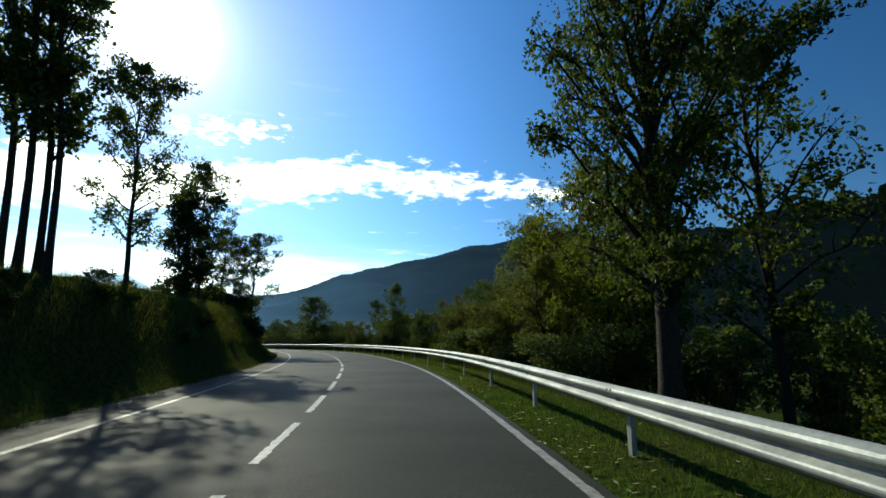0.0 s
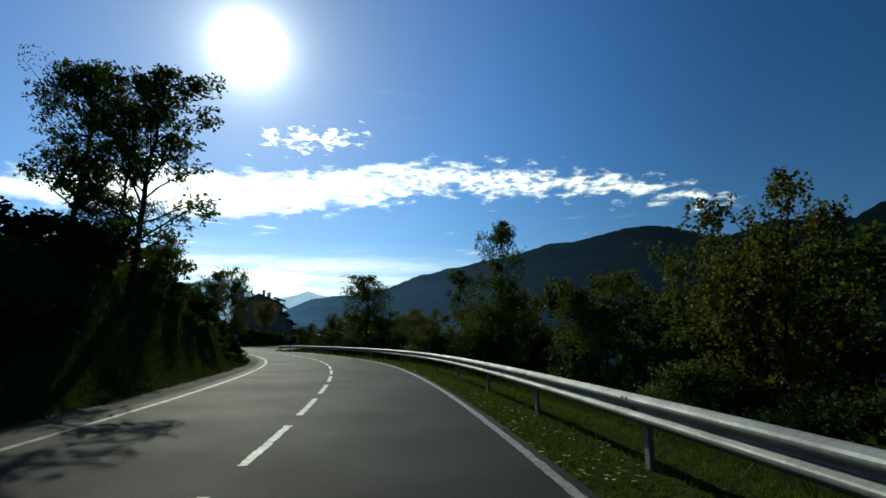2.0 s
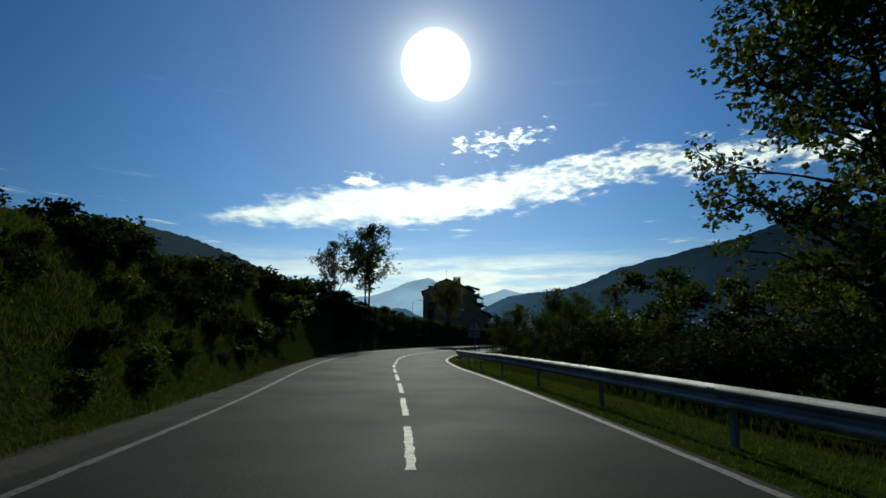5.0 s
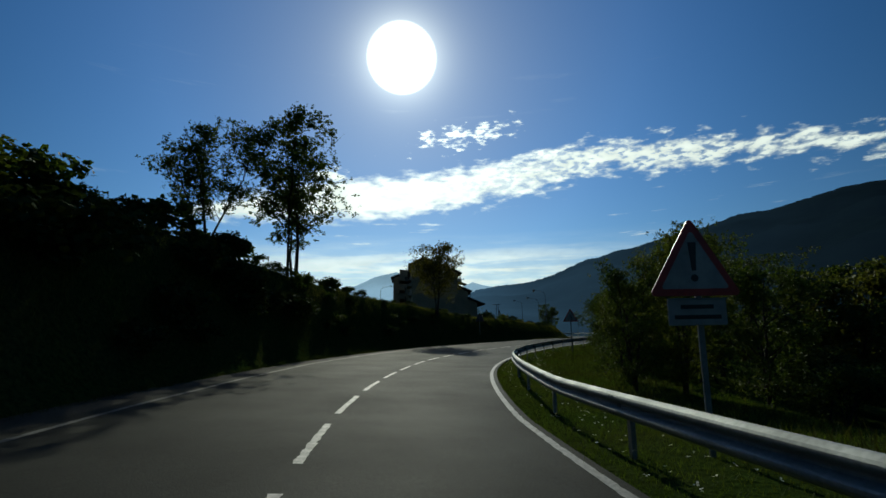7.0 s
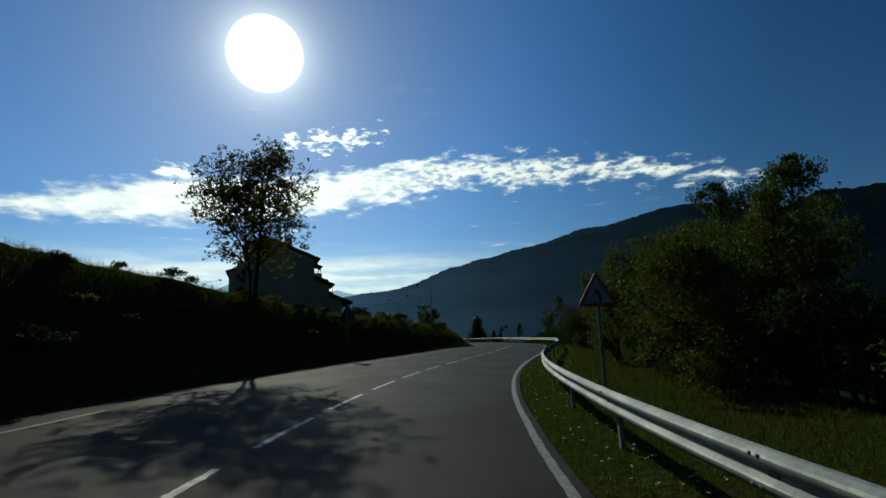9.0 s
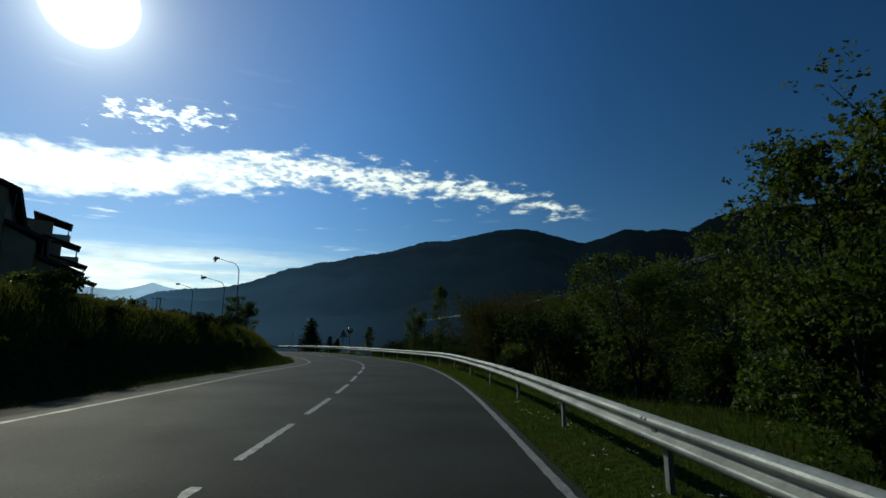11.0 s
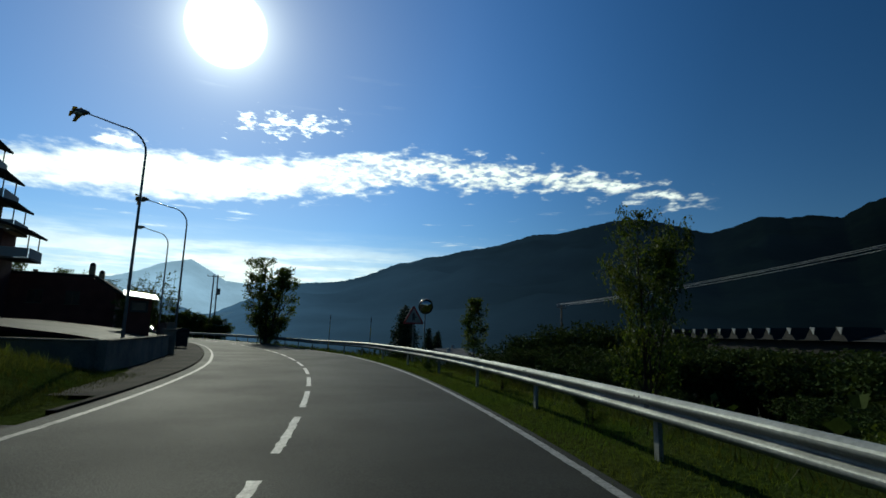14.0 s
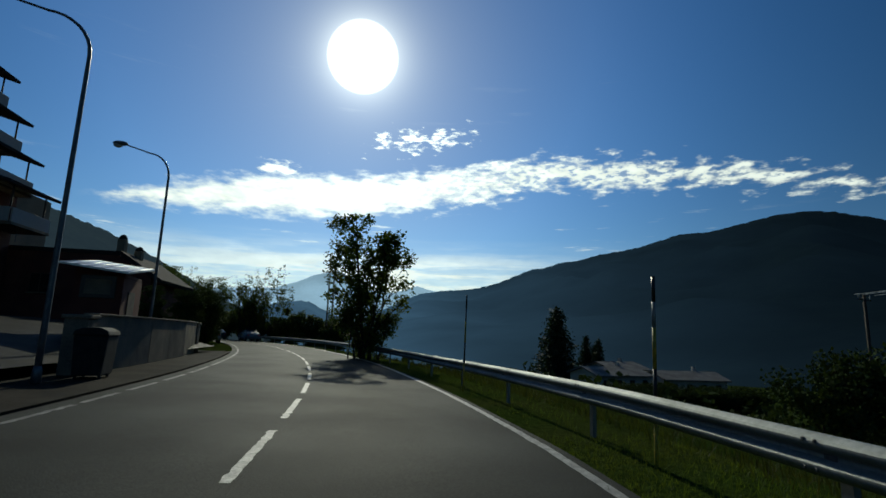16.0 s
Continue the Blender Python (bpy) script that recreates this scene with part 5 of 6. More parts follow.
street_lamp(43.7, 200.2, 9.4, 45.95, 200.4, "tall steel street lamp with a torn yellow cover behind the wall", True)
street_lamp(45.1, 211.0, 8.5, 47.42, 211.2, "tall steel street lamp with a torn yellow cover beside the gateway", True)
street_lamp(44.1, 221.1, 8.5, 45.95, 221.3, "tall steel street lamp with an intact round head", False)
street_lamp(13.2, 214.0, 11.8, 10.9, 213.6, "street lamp on the slope beside the big house", False)


# ---- village: pavement, walls, forecourt ----
def left_kerb(s):
    return left_edge(s) - 0.45


tagged(new("pavement", strip("pavement", 199, 243, lambda s: np.interp(s, [199, 204], [-5.1, -6.9]), lambda s: left_kerb(s) - 0.13, 0.03, TRODDEN, 1.0, 0.2)), "worn dark asphalt pavement beside the road", "pavement", kind="structure")
kerb = thing("kerb", pose(0, 0, 0), "row of low worn kerb stones almost flush with the road", "kerb", kind="structure")
for k in range(50):
    s = 197 + k * 0.92
    part("kerb_stone", strip("kerb_stone", s, s + 0.90, lambda q: left_kerb(q) - 0.125, left_kerb, 0.042, TRODDEN, 0.45, 0.22), kerb)


def forecourt():
    """An asphalt yard that climbs the slope behind the walls."""
    xs, ys = np.linspace(27, 46.6, 14), np.linspace(203.5, 229.5, 20)
    X, Y = np.meshgrid(xs, ys)
    Z = np.maximum(height(X, Y) + 0.03, np.interp(46.0 - X, [-1, 0, 2, 8, 19], [-0.12, 0.15, 0.55, 1.25, 1.6]))
    i = np.arange(X.size).reshape(X.shape)
    faces = np.stack([i[:-1, :-1], i[:-1, 1:], i[1:, 1:], i[1:, :-1]], -1).reshape(-1, 4)
    tagged(new("forecourt", mesh_of("forecourt", np.stack([X.ravel(), Y.ravel(), Z.ravel()], 1), faces.tolist(), ASPHALT_OLD, True)), "worn asphalt forecourt rising behind the wall", "forecourt", kind="structure")


forecourt()


def stone_wall(name, pts, z_top, thick, label, cap=0.06):
    """A rendered garden wall along points, in panels with a coping."""
    ob = thing(name, pose(0, 0, 0), label, "wall", kind="structure")
    for (x0, y0), (x1, y1) in zip(pts, pts[1:]):
        d = Vector((x1 - x0, y1 - y0))
        n = max(1, round(d.length / 3.0))
        t = math.degrees(math.atan2(-d.x, d.y))
        for k in range(n):
            u = (k + 0.5) / n
            L = d.length / n
            base = -0.7
            m = pose(x0 + d.x * u, y0 + d.y * u, 0, 0, 0, t)
            panel = box("panel", (0, 0, (base + z_top) / 2, thick, L - 0.012, z_top - base), CONCRETE, ob, "", 0.012, m)
            box("coping", (0, 0, z_top + cap / 2, thick + 0.09, L - 0.006, cap), CONCRETE, panel, "", 0.012)
    return ob


def pillar(x, y, top, w=0.55):
    z0 = -0.5
    ob = thing("gate_pillar", pose(x, y, 0, 0, 0, 3), "square rendered gate pillar at the driveway", "pillar", "gate pillars")
    box("shaft", (0, 0, (z0 + top) / 2, w, w, top - z0), CONCRETE, ob, "", 0.02)
    box("cap", (0, 0, top + 0.05, w + 0.12, w + 0.12, 0.10), CONCRETE, ob, "", 0.02)


stone_wall("garden_wall", [(43.2, 195.6), (46.1, 193.4)], 0.56, 0.25, "short low concrete wall closing the garden beside the bank")
stone_wall("garden_wall", [(46.25, 193.4), (46.9, 199.0), (47.3, 204.4)], 0.56, 0.25, "long low grey concrete garden wall beside the pavement")
stone_wall("garden_wall", [(47.1, 213.9), (47.05, 218.0), (46.7, 223.0), (45.9, 227.6)], 1.22, 0.3, "pale rendered boundary wall with a coping")
pillar(47.4, 205.0, 0.80)
pillar(47.1, 213.4, 1.12)
pillar(45.8, 228.1, 1.15, 0.5)


def bin_box(x, y, turn):
    ob = thing("waste_container", pose(x, y, gz(x, y) + 0.03, 0, 0, turn) @ Matrix.Diagonal((0.56, 0.9, 1.08, 1)), "dark green wheeled waste container beside the gateway", "container")
    prism("body", [(-0.55, 0.12), (0.55, 0.12), (0.66, 1.0), (-0.66, 1.0)], -0.42, 0.42, RUBBER, ob, "", bevel=0.03)
    prism("lid", [(-0.70, 1.0), (0.70, 1.0), (0.62, 1.10), (0.3, 1.17), (-0.3, 1.17), (-0.62, 1.10)], -0.46, 0.46, RUBBER, ob, "", bevel=0.02)
    for dx in (-0.45, 0.45):
        for dy in (-0.3, 0.3):
            tube_part("wheel", [(dx - 0.03, dy, 0.08), (dx + 0.03, dy, 0.08)], [0.08, 0.08], RUBBER, ob)


bin_box(47.8, 212.75, 5)


def window_unit(parent, x, y, z, w, h, face=-1, sill=True):
    """A window set proud of a wall that looks along -y: frame, glass, sill and a glazing bar."""
    win = box("window", (x, y, z, w, 0.05, h), WOOD, parent, "dark-framed window", 0.01)
    for dx in (-w / 4, w / 4):
        box("pane", (x + dx, y + face * 0.028, z, w / 2 - 0.07, 0.012, h - 0.10), WINDOW, win, "dark glass pane", 0.002)
    if sill:
        box("sill", (x, y + face * 0.06, z - h / 2 - 0.03, w + 0.16, 0.16, 0.05), CONCRETE, win, "", 0.008)


# ---- the big house on the slope ----
def big_house():
    H = thing("house", pose(16.6, 196.5, 0), "tall ochre-rendered house with stepped lean-to roofs and a chimney", "house")
    D = 24.0
    z0 = 2.0
    prism("wall", [(1.2, z0), (10.4, z0), (10.4, 12.8), (3.7, 15.6), (1.2, 14.4)], 0, D, STUCCO, H, "ochre rendered walls")
    prism("wing", [(10.42, z0), (12.5, z0), (12.5, 8.9), (10.42, 10.0)], 0.3, 11, STUCCO, H, "lower side wing")
    prism("porch_wall", [(12.52, z0), (14.4, z0), (14.4, 6.7), (12.52, 7.6)], 0.8, 10, STUCCO, H, "low porch wing")
    prism("rear_wing", [(-3.2, z0), (0.28, z0), (0.28, 17.4), (-3.2, 16.0)], 40.0, 54.0, STUCCO, H, "taller rear wing")
    prism("roof", [(-3.8, 16.0), (2.0, 18.2), (2.0, 18.5), (-3.9, 16.3)], 39.4, 54.6, TILE, H, "dark slate roof slope")
    prism("link", [(0.3, z0), (9.5, z0), (9.5, 12.0), (0.3, 12.0)], D + 0.02, 53.8, STUCCO, H, "long rear range")
    prism("roof", [(0.6, 14.28), (3.7, 15.76), (3.7, 16.05), (0.5, 14.55)], -0.6, D + 0.6, TILE, H, "dark slate roof slope")
    prism("roof", [(3.72, 15.76), (11.1, 12.6), (11.25, 12.85), (3.72, 16.05)], -0.6, D + 0.6, TILE, H, "dark slate roof slope")
    prism("roof", [(10.44, 10.1), (13.2, 8.9), (13.3, 9.15), (10.44, 10.4)], -0.3, 11.4, TILE, H, "lower lean-to roof")
    prism("roof", [(12.54, 7.7), (15.9, 6.3), (16.0, 6.55), (12.54, 8.0)], 0.2, 10.4, TILE, H, "lowest lean-to roof")
    for z, o in ((11.5, 0.7), (10.3, 0.9), (8.4, 0.6)):
        balc = box("balcony", (1.2 - o / 2, 4, z, o, 6.5, 0.16), CONCRETE, H, "concrete balcony slab")
        box("railing", (1.22 - o, 4, z + 0.5, 0.04, 6.4, 0.8), WOOD, balc, "dark railing")
    ch = box("chimney", (6.9, 3.2, 15.4, 1.05, 0.8, 2.3), STUCCO, H, "square chimney stack", 0.02)
    box("cap", (6.9, 3.2, 16.8, 1.25, 1.0, 0.07), CONCRETE, ch)
    for dx in (-0.42, 0, 0.42):
        box("prop", (6.9 + dx, 3.2, 16.66, 0.07, 0.6, 0.24), CONCRETE, ch)
    ant = tube_part("antenna", [(3.7, 1.2, 15.9), (3.7, 1.2, 18.6)], [0.025, 0.018], STEEL, H, "thin television aerial", 6)
    for z, w in ((18.4, 0.5), (18.1, 0.7), (17.8, 0.9)):
        tube_part("rod", [(3.7 - w / 2, 1.2, z), (3.7 + w / 2, 1.2, z)], [0.012, 0.012], STEEL, ant, "", 5)
    for x, zt, zb in ((10.9, 12.5, 10.1), (13.0, 8.8, 7.6)):
        tube_part("downpipe", [(x, 0.2, zb), (x, 0.2, zt)], [0.05, 0.05], STEEL, H, "thin downpipe", 6)


big_house()


# ---- stepped apartment block ----
def apartment_block():
    A = thing("apartment_block", pose(-0.8, 229.8, 0), "stepped apartment block with overhanging sloped roofs and balconies", "apartment building")
    tips = [(36.2, 8.5), (34.9, 10.8), (33.9, 13.4), (32.7, 16.3)]
    floor, deep = -1.0, 3.6
    for k, (tx, tz) in enumerate(tips):
        x1 = tx - 2.1
        prism("storey", [(16, floor), (x1, floor), (x1, tz + 0.35), (16, tz + 1.3)], 0.0, deep, STUCCO_RED if k < 1 else STUCCO, A, "rendered storey")
        prism("eave", [(x1 - 2.2, tz + 1.25), (tx, tz - 0.02), (tx + 0.05, tz + 0.14), (x1 - 2.2, tz + 1.48)], -0.8, deep + 0.6, TILE, A, "overhanging slate eave")
        slab = box("balcony", (tx - 1.05, deep / 2, tz - 2.15, 2.0, deep, 0.16), CONCRETE, A, "balcony slab")
        box("parapet", (tx - 0.12, deep / 2, tz - 1.66, 0.09, deep, 0.8), STUCCO_WHITE, slab, "white balcony parapet")
        box("parapet", (tx - 1.15, -0.06, tz - 1.66, 1.9, 0.09, 0.8), STUCCO_WHITE, slab, "white balcony parapet")
        for yy in (0.2, deep - 0.3):
            tube_part("support", [(tx - 0.35, yy, tz - 2.2), (tx - 0.35, yy, tz + 0.2)], [0.05, 0.05], WOOD, slab, "", 6)
        for x in np.arange(18, x1 - 1.4, 3.2):
            window_unit(A, x, -0.03, (max(floor, tz - 2.3) + tz) / 2 - 0.1, 1.3, 1.25)
        floor = tz + 0.4
    ch = box("chimney", (24.6, 2, 19.2, 0.9, 0.9, 2.4), STUCCO, A, "chimney stack")
    box("cap", (24.6, 2, 20.45, 1.15, 1.15, 0.1), CONCRETE, ch)


apartment_block()


def booth():
    """A narrow lean-to building along the wall, with a framed pale front."""
    B = thing("booth", pose(44.95, 219.6, 0.42, 0, 0, 7), "narrow red-rendered booth with a shining sheet roof behind the wall", "booth")
    prism("wall", [(-1.1, -0.9), (0.5, -0.9), (0.5, 2.36), (-1.1, 2.56)], 0, 2.6, STUCCO_RED, B, "red rendered walls")
    roof = prism("roof", [(-1.35, 2.66), (0.85, 2.40), (0.86, 2.47), (-1.35, 2.73)], -0.9, 2.9, SHEET, B, "thin bright sheet roof")
    for v in roof.data.vertices:
        v.co.z += 0.14 * (v.co.y + 0.9)
    prism("gable", [(-1.1, 2.57), (0.5, 2.37), (0.5, 2.50), (-1.1, 2.70)], 0.1, 2.5, STUCCO_RED, B, "red rendered upper wall")
    for k in range(6):
        x = -1.2 + 0.39 * k
        tube_part("rib", [(x, -0.9, 2.735 - 0.118 * (x + 1.35)), (x, 2.9, 3.267 - 0.118 * (x + 1.35))], [0.018, 0.018], SHEET, B, "standing seam", 6)
    win = box("window", (-0.3, -0.03, 1.95, 1.15, 0.06, 0.85), SIGN_BLACK, B, "dark-framed front window")
    box("blind", (-0.3, -0.068, 1.95, 0.85, 0.012, 0.55), CONCRETE, win, "pale blind", 0.002)
    box("door", (0.515, 1.2, 0.85, 0.03, 0.9, 2.0), WOOD, B, "dark wooden door", 0.004)


booth()


def small_house(x, y, w, d, eave, ridge, turn, wall_mat, roof_mat, label, base=None, group=""):
    """A plain house with a gabled roof, its ridge along its width."""
    z0 = gz(x, y) - 0.6 if base is None else base
    H = thing("house", pose(x, y, 0, 0, 0, turn), label, "house", group)
    m = Matrix.Rotation(radians(90), 4, "Z")
    prism("wall", [(-d / 2, z0), (d / 2, z0), (d / 2, eave), (0, ridge - 0.12), (-d / 2, eave)], -w / 2, w / 2, wall_mat, H, "", m)
    o = 0.5
    k = (ridge - eave) / (d / 2)
    for sg in (-1, 1):
        prism("roof", [(sg * 0.004, ridge - 0.1), (sg * (d / 2 + o), eave - k * o - 0.1), (sg * (d / 2 + o), eave - k * o + 0.12), (sg * 0.004, ridge + 0.14)], -w / 2 - o, w / 2 + o, roof_mat, H, "sheet roof slope", m)
    for dx in np.arange(-w / 2 + min(1.6, w / 2), w / 2 - 1, 2.6):
        window_unit(H, dx, -d / 2 - 0.02, eave - 1.3, 1.0, 1.1)
    ch = box("chimney", (w * 0.22, d * 0.1, ridge + 0.25, 0.6, 0.6, 1.2), wall_mat, H)
    return H


small_house(99.5, 281.5, 10.5, 8, -4.6, -3.5, 8, STUCCO_WHITE, TILE_LIGHT, "low white house with a pale grey roof in the valley", group="houses in the valley")
small_house(113.6, 281.0, 11, 8, -5.1, -4.0, -6, STUCCO_WHITE, TILE_LIGHT, "low white house with a pale grey roof in the valley", group="houses in the valley")
small_house(106.6, 292.0, 9, 8, -4.2, -3.1, 14, STUCCO_WHITE, TILE_LIGHT, "low white house with a pale grey roof in the valley", group="houses in the valley")
small_house(31.5, 249.0, 9, 8, 3.9, 5.9, -18, STUCCO_WHITE, TILE, "white village house with a dark roof", group="village houses")
small_house(25.0, 264.0, 12, 9, 5.0, 7.6, 12, STUCCO, TILE, "ochre village house with a dark roof", group="village houses")


def gabled_hall():
    """A long low hall with a row of small pointed gables."""
    H = thing("hall", pose(110.4, 224.6, 0, 0, 0, -27), "long dark hall with a row of small white-edged gables", "building")
    DARKWOOD = material("tarred_timber", (0.007, 0.007, 0.006), 0.95, vary=0.3, scale=1.0, fine_scale=12, bump=0.3)
    z0, ev = -16.0, 1.3
    L = 58.0
    m = Matrix.Rotation(radians(-90), 4, "Z")
    box("wall", (4.0, -L / 2 + 26, (z0 + ev) / 2, 8.0, L, ev - z0), DARKWOOD, H, "dark timber wall")
    prism("roof", [(-0.6, ev - 0.2), (8.6, ev - 0.2), (4.0, ev + 0.75)], -L + 25.5, 26.5, DARKWOOD, H, "dark slate roof")
    for k in range(17):
        y = 24 - k * 3.2
        g = prism("gable", [(-1.0, ev - 0.2), (1.0, ev - 0.2), (0, ev + 1.0)], -0.7, 3.0, DARKWOOD, H, "small pointed gable", Matrix.Translation((0, y, 0)) @ m)
        # A white plate stands for the sunlit right half of each gable.
        prism("lit_half", [(0.38, ev + 0.30), (0.62, ev + 0.95), (-0.08, ev + 0.99)], -0.78, -0.72, SIGN_WHITE, g, "white plate standing for a sunlit gable half")


gabled_hall()


# ---- power lines ----
def power_pole(x, y, top, arm, label, double=False):
    z0 = gz(x, y) - 0.5
    ob = thing("power_pole", pose(x, y, 0, 0, 0, 20 if not double else 0), label, "utility pole", "power poles")
    h = top
    legs = ((-0.35, 0.35) if double else (0.0,))
    for dx in legs:
        tube_part("leg", [(dx * 1.25, 0, z0), (dx, 0, top)], [0.17, 0.11], WOOD if not double else STEEL, ob, "", 8)
    if double:
        for z in np.arange(max(z0, 0) + 1.5, top - 0.5, 1.5):
            tube_part("brace", [(-0.4, 0, z), (0.4, 0, z + 0.7)], [0.02, 0.02], STEEL, ob, "", 5)
        box("transformer", (0.75, 0, top - 3.2, 0.5, 0.55, 1.1), STEEL, ob, "grey transformer box")
        box("bracket", (0.45, 0, top - 3.8, 0.8, 0.12, 0.1), STEEL, ob)
    box("crossarm", (0, 0, top - 0.35, arm, 0.12, 0.12), STEEL, ob, "steel crossarm")
    for dx in (-arm / 2 + 0.08, 0.0, arm / 2 - 0.08):
        tube_part("insulator", [(dx, 0, top - 0.3), (dx, 0, top + 0.05)], [0.05, 0.035], LAMP_GLASS, ob, "", 7)
    return ob


power_pole(51.1, 281.8, 10.9, 3.0, "double-legged steel power pole with a transformer", True)
power_pole(91.8, 229.8, 5.0, 2.2, "wooden power pole with crossarm and wires")
power_pole(95.5, 171.5, 12.0, 2.2, "wooden power pole with crossarm and wires")


def wire(a, b, sag, r=0.02):
    t = np.linspace(0, 1, 26)[:, None]
    p = np.array(a) + (np.array(b) - np.array(a)) * t
    p[:, 2] -= sag * 4 * (t * (1 - t))[:, 0]
    v, f = tube(p, [r] * 26, 4, False)
    tagged(new("wire", mesh_of("wire", v, f, WIRE)), "thin sagging overhead power wire between poles", "cable", "overhead wires")


for off, dz in ((-0.9, 0), (0.0, 0.05), (0.9, 0)):
    wire((91.8 + off, 229.8, 5.0 + dz), (95.5 + off, 171.5, 12.0 + dz), 1.1)


# ---- parked cars ----
def car(x, y, z, turn, paint, label):
    C = thing("car", pose(x, y, z, 0, 0, turn), label, "car", "parked cars")
    prof = [(-2.1, 0.32), (-2.12, 0.62), (-2.0, 0.85), (-1.15, 0.95), (-0.45, 1.40), (0.75, 1.45), (1.55, 1.05), (2.02, 0.95), (2.1, 0.6), (2.05, 0.32)]
    bm = bmesh.new()
    for yy, k in ((-0.86, 0), (-0.80, 1), (0.80, 1), (0.86, 0)):
        for px, pz in prof:
            q = 0.82 if pz > 1.2 else 0.96 if pz > 0.9 else 1.0
            bm.verts.new((px, yy * q, pz if not k else pz + 0.0))
    bm.verts.ensure_lookup_table()
    n = len(prof)
    for r in range(3):
        for i in range(n - 1):
            bm.faces.new([bm.verts[r * n + i], bm.verts[r * n + i + 1], bm.verts[(r + 1) * n + i + 1], bm.verts[(r + 1) * n + i]])
    bm.faces.new([bm.verts[i] for i in range(n)])
    bm.faces.new([bm.verts[3 * n + i] for i in range(n)][::-1])
    bmesh.ops.recalc_face_normals(bm, faces=list(bm.faces))
    bmesh.ops.bevel(bm, geom=list(bm.edges), offset=0.03, segments=2, affect="EDGES")
    part("body", bm_mesh("body", bm, paint, True), C)
    for sy in (-1, 1):
        prism("side_window", [(-0.95, 0.98), (1.2, 1.02), (0.68, 1.36), (-0.42, 1.33)], sy * 0.80 - 0.012, sy * 0.80 + 0.012, WINDOW, C, "dark side glass")
    wf = mesh_of("windscreen", [(-1.16, -0.66, 0.985), (-1.16, 0.66, 0.985), (-0.50, 0.58, 1.385), (-0.50, -0.58, 1.385), (-1.18, -0.66, 1.0), (-1.18, 0.66, 1.0), (-0.52, 0.58, 1.40), (-0.52, -0.58, 1.40)], [(4, 7, 6, 5), (0, 1, 2, 3), (0, 4, 5, 1), (2, 6, 7, 3), (0, 3, 7, 4), (1, 5, 6, 2)], WINDOW)
    part("windscreen", wf, C, "windscreen glass")
    for sy in (-1, 1):
        box("headlight", (-2.06, sy * 0.62, 0.70, 0.12, 0.34, 0.16), LAMP_GLASS, C, "clear headlight", 0.03)
        box("tail_light", (2.05, sy * 0.66, 0.80, 0.10, 0.26, 0.18), SIGN_RED, C, "red tail light", 0.03)
        box("wing_mirror", (-0.85, sy * 0.95, 1.0, 0.14, 0.2, 0.13), paint, C, "", 0.03)
        for wx in (-1.32, 1.30):
            wh = tube_part("wheel", [(wx, sy * 0.68, 0.31), (wx, sy * 0.87, 0.31)], [0.31, 0.31], RUBBER, C, "black tyre", 18)
            tube_part("rim", [(wx, sy * 0.86, 0.31), (wx, sy * 0.885, 0.31)], [0.20, 0.19], ZINC, wh, "metal wheel rim", 14)
    box("bumper", (-2.1, 0, 0.42, 0.12, 1.6, 0.2), RUBBER, C, "", 0.04)


for s, l, paint, lab in ((292, 0.6, CAR_DARK, "dark hatchback parked beside the road"), (283, 2.4, CAR_GREY, "grey hatchback parked at the roadside"), (262, -5.4, CAR_GREY, "grey car parked beyond the wall")):
    p = on_road(s, l)
    car(p[0], p[1], p[2] if l > -4 else gz(p[0], p[1]), heading(s) - 90, paint, lab)


# ---- small things on the verge ----
def flowers():
    rng = rng_of(77)
    s, l = rng.uniform(100, 165, 700), rng.uniform(3.5, 5.6, 700)
    k = s + ZERO
    x = np.interp(k, STA, LINE[:, 0]) + np.interp(k, STA, NOR[:, 0]) * l
    y = np.interp(k, STA, LINE[:, 1]) + np.interp(k, STA, NOR[:, 1]) * l
    z = height(x, y) + rng.uniform(0.08, 0.22, 700)
    c = np.stack([x, y, z], 1)
    quads = []
    for p in c:
        for q in range(3):
            a = rng.uniform(0, 6.28)
            d = np.array([math.cos(a), math.sin(a), rng.uniform(-0.4, 0.6)]) * 0.02
            e = np.array([-math.sin(a), math.cos(a), 0]) * 0.012
            quads.append([p, p + d + e, p + d * 1.8, p + d - e])
    tagged(new("verge_flowers", quads_mesh("verge_flowers", np.array(quads), FLOWER)), "tiny white flowers scattered in the verge grass", "flowers", kind="stuff")


flowers()


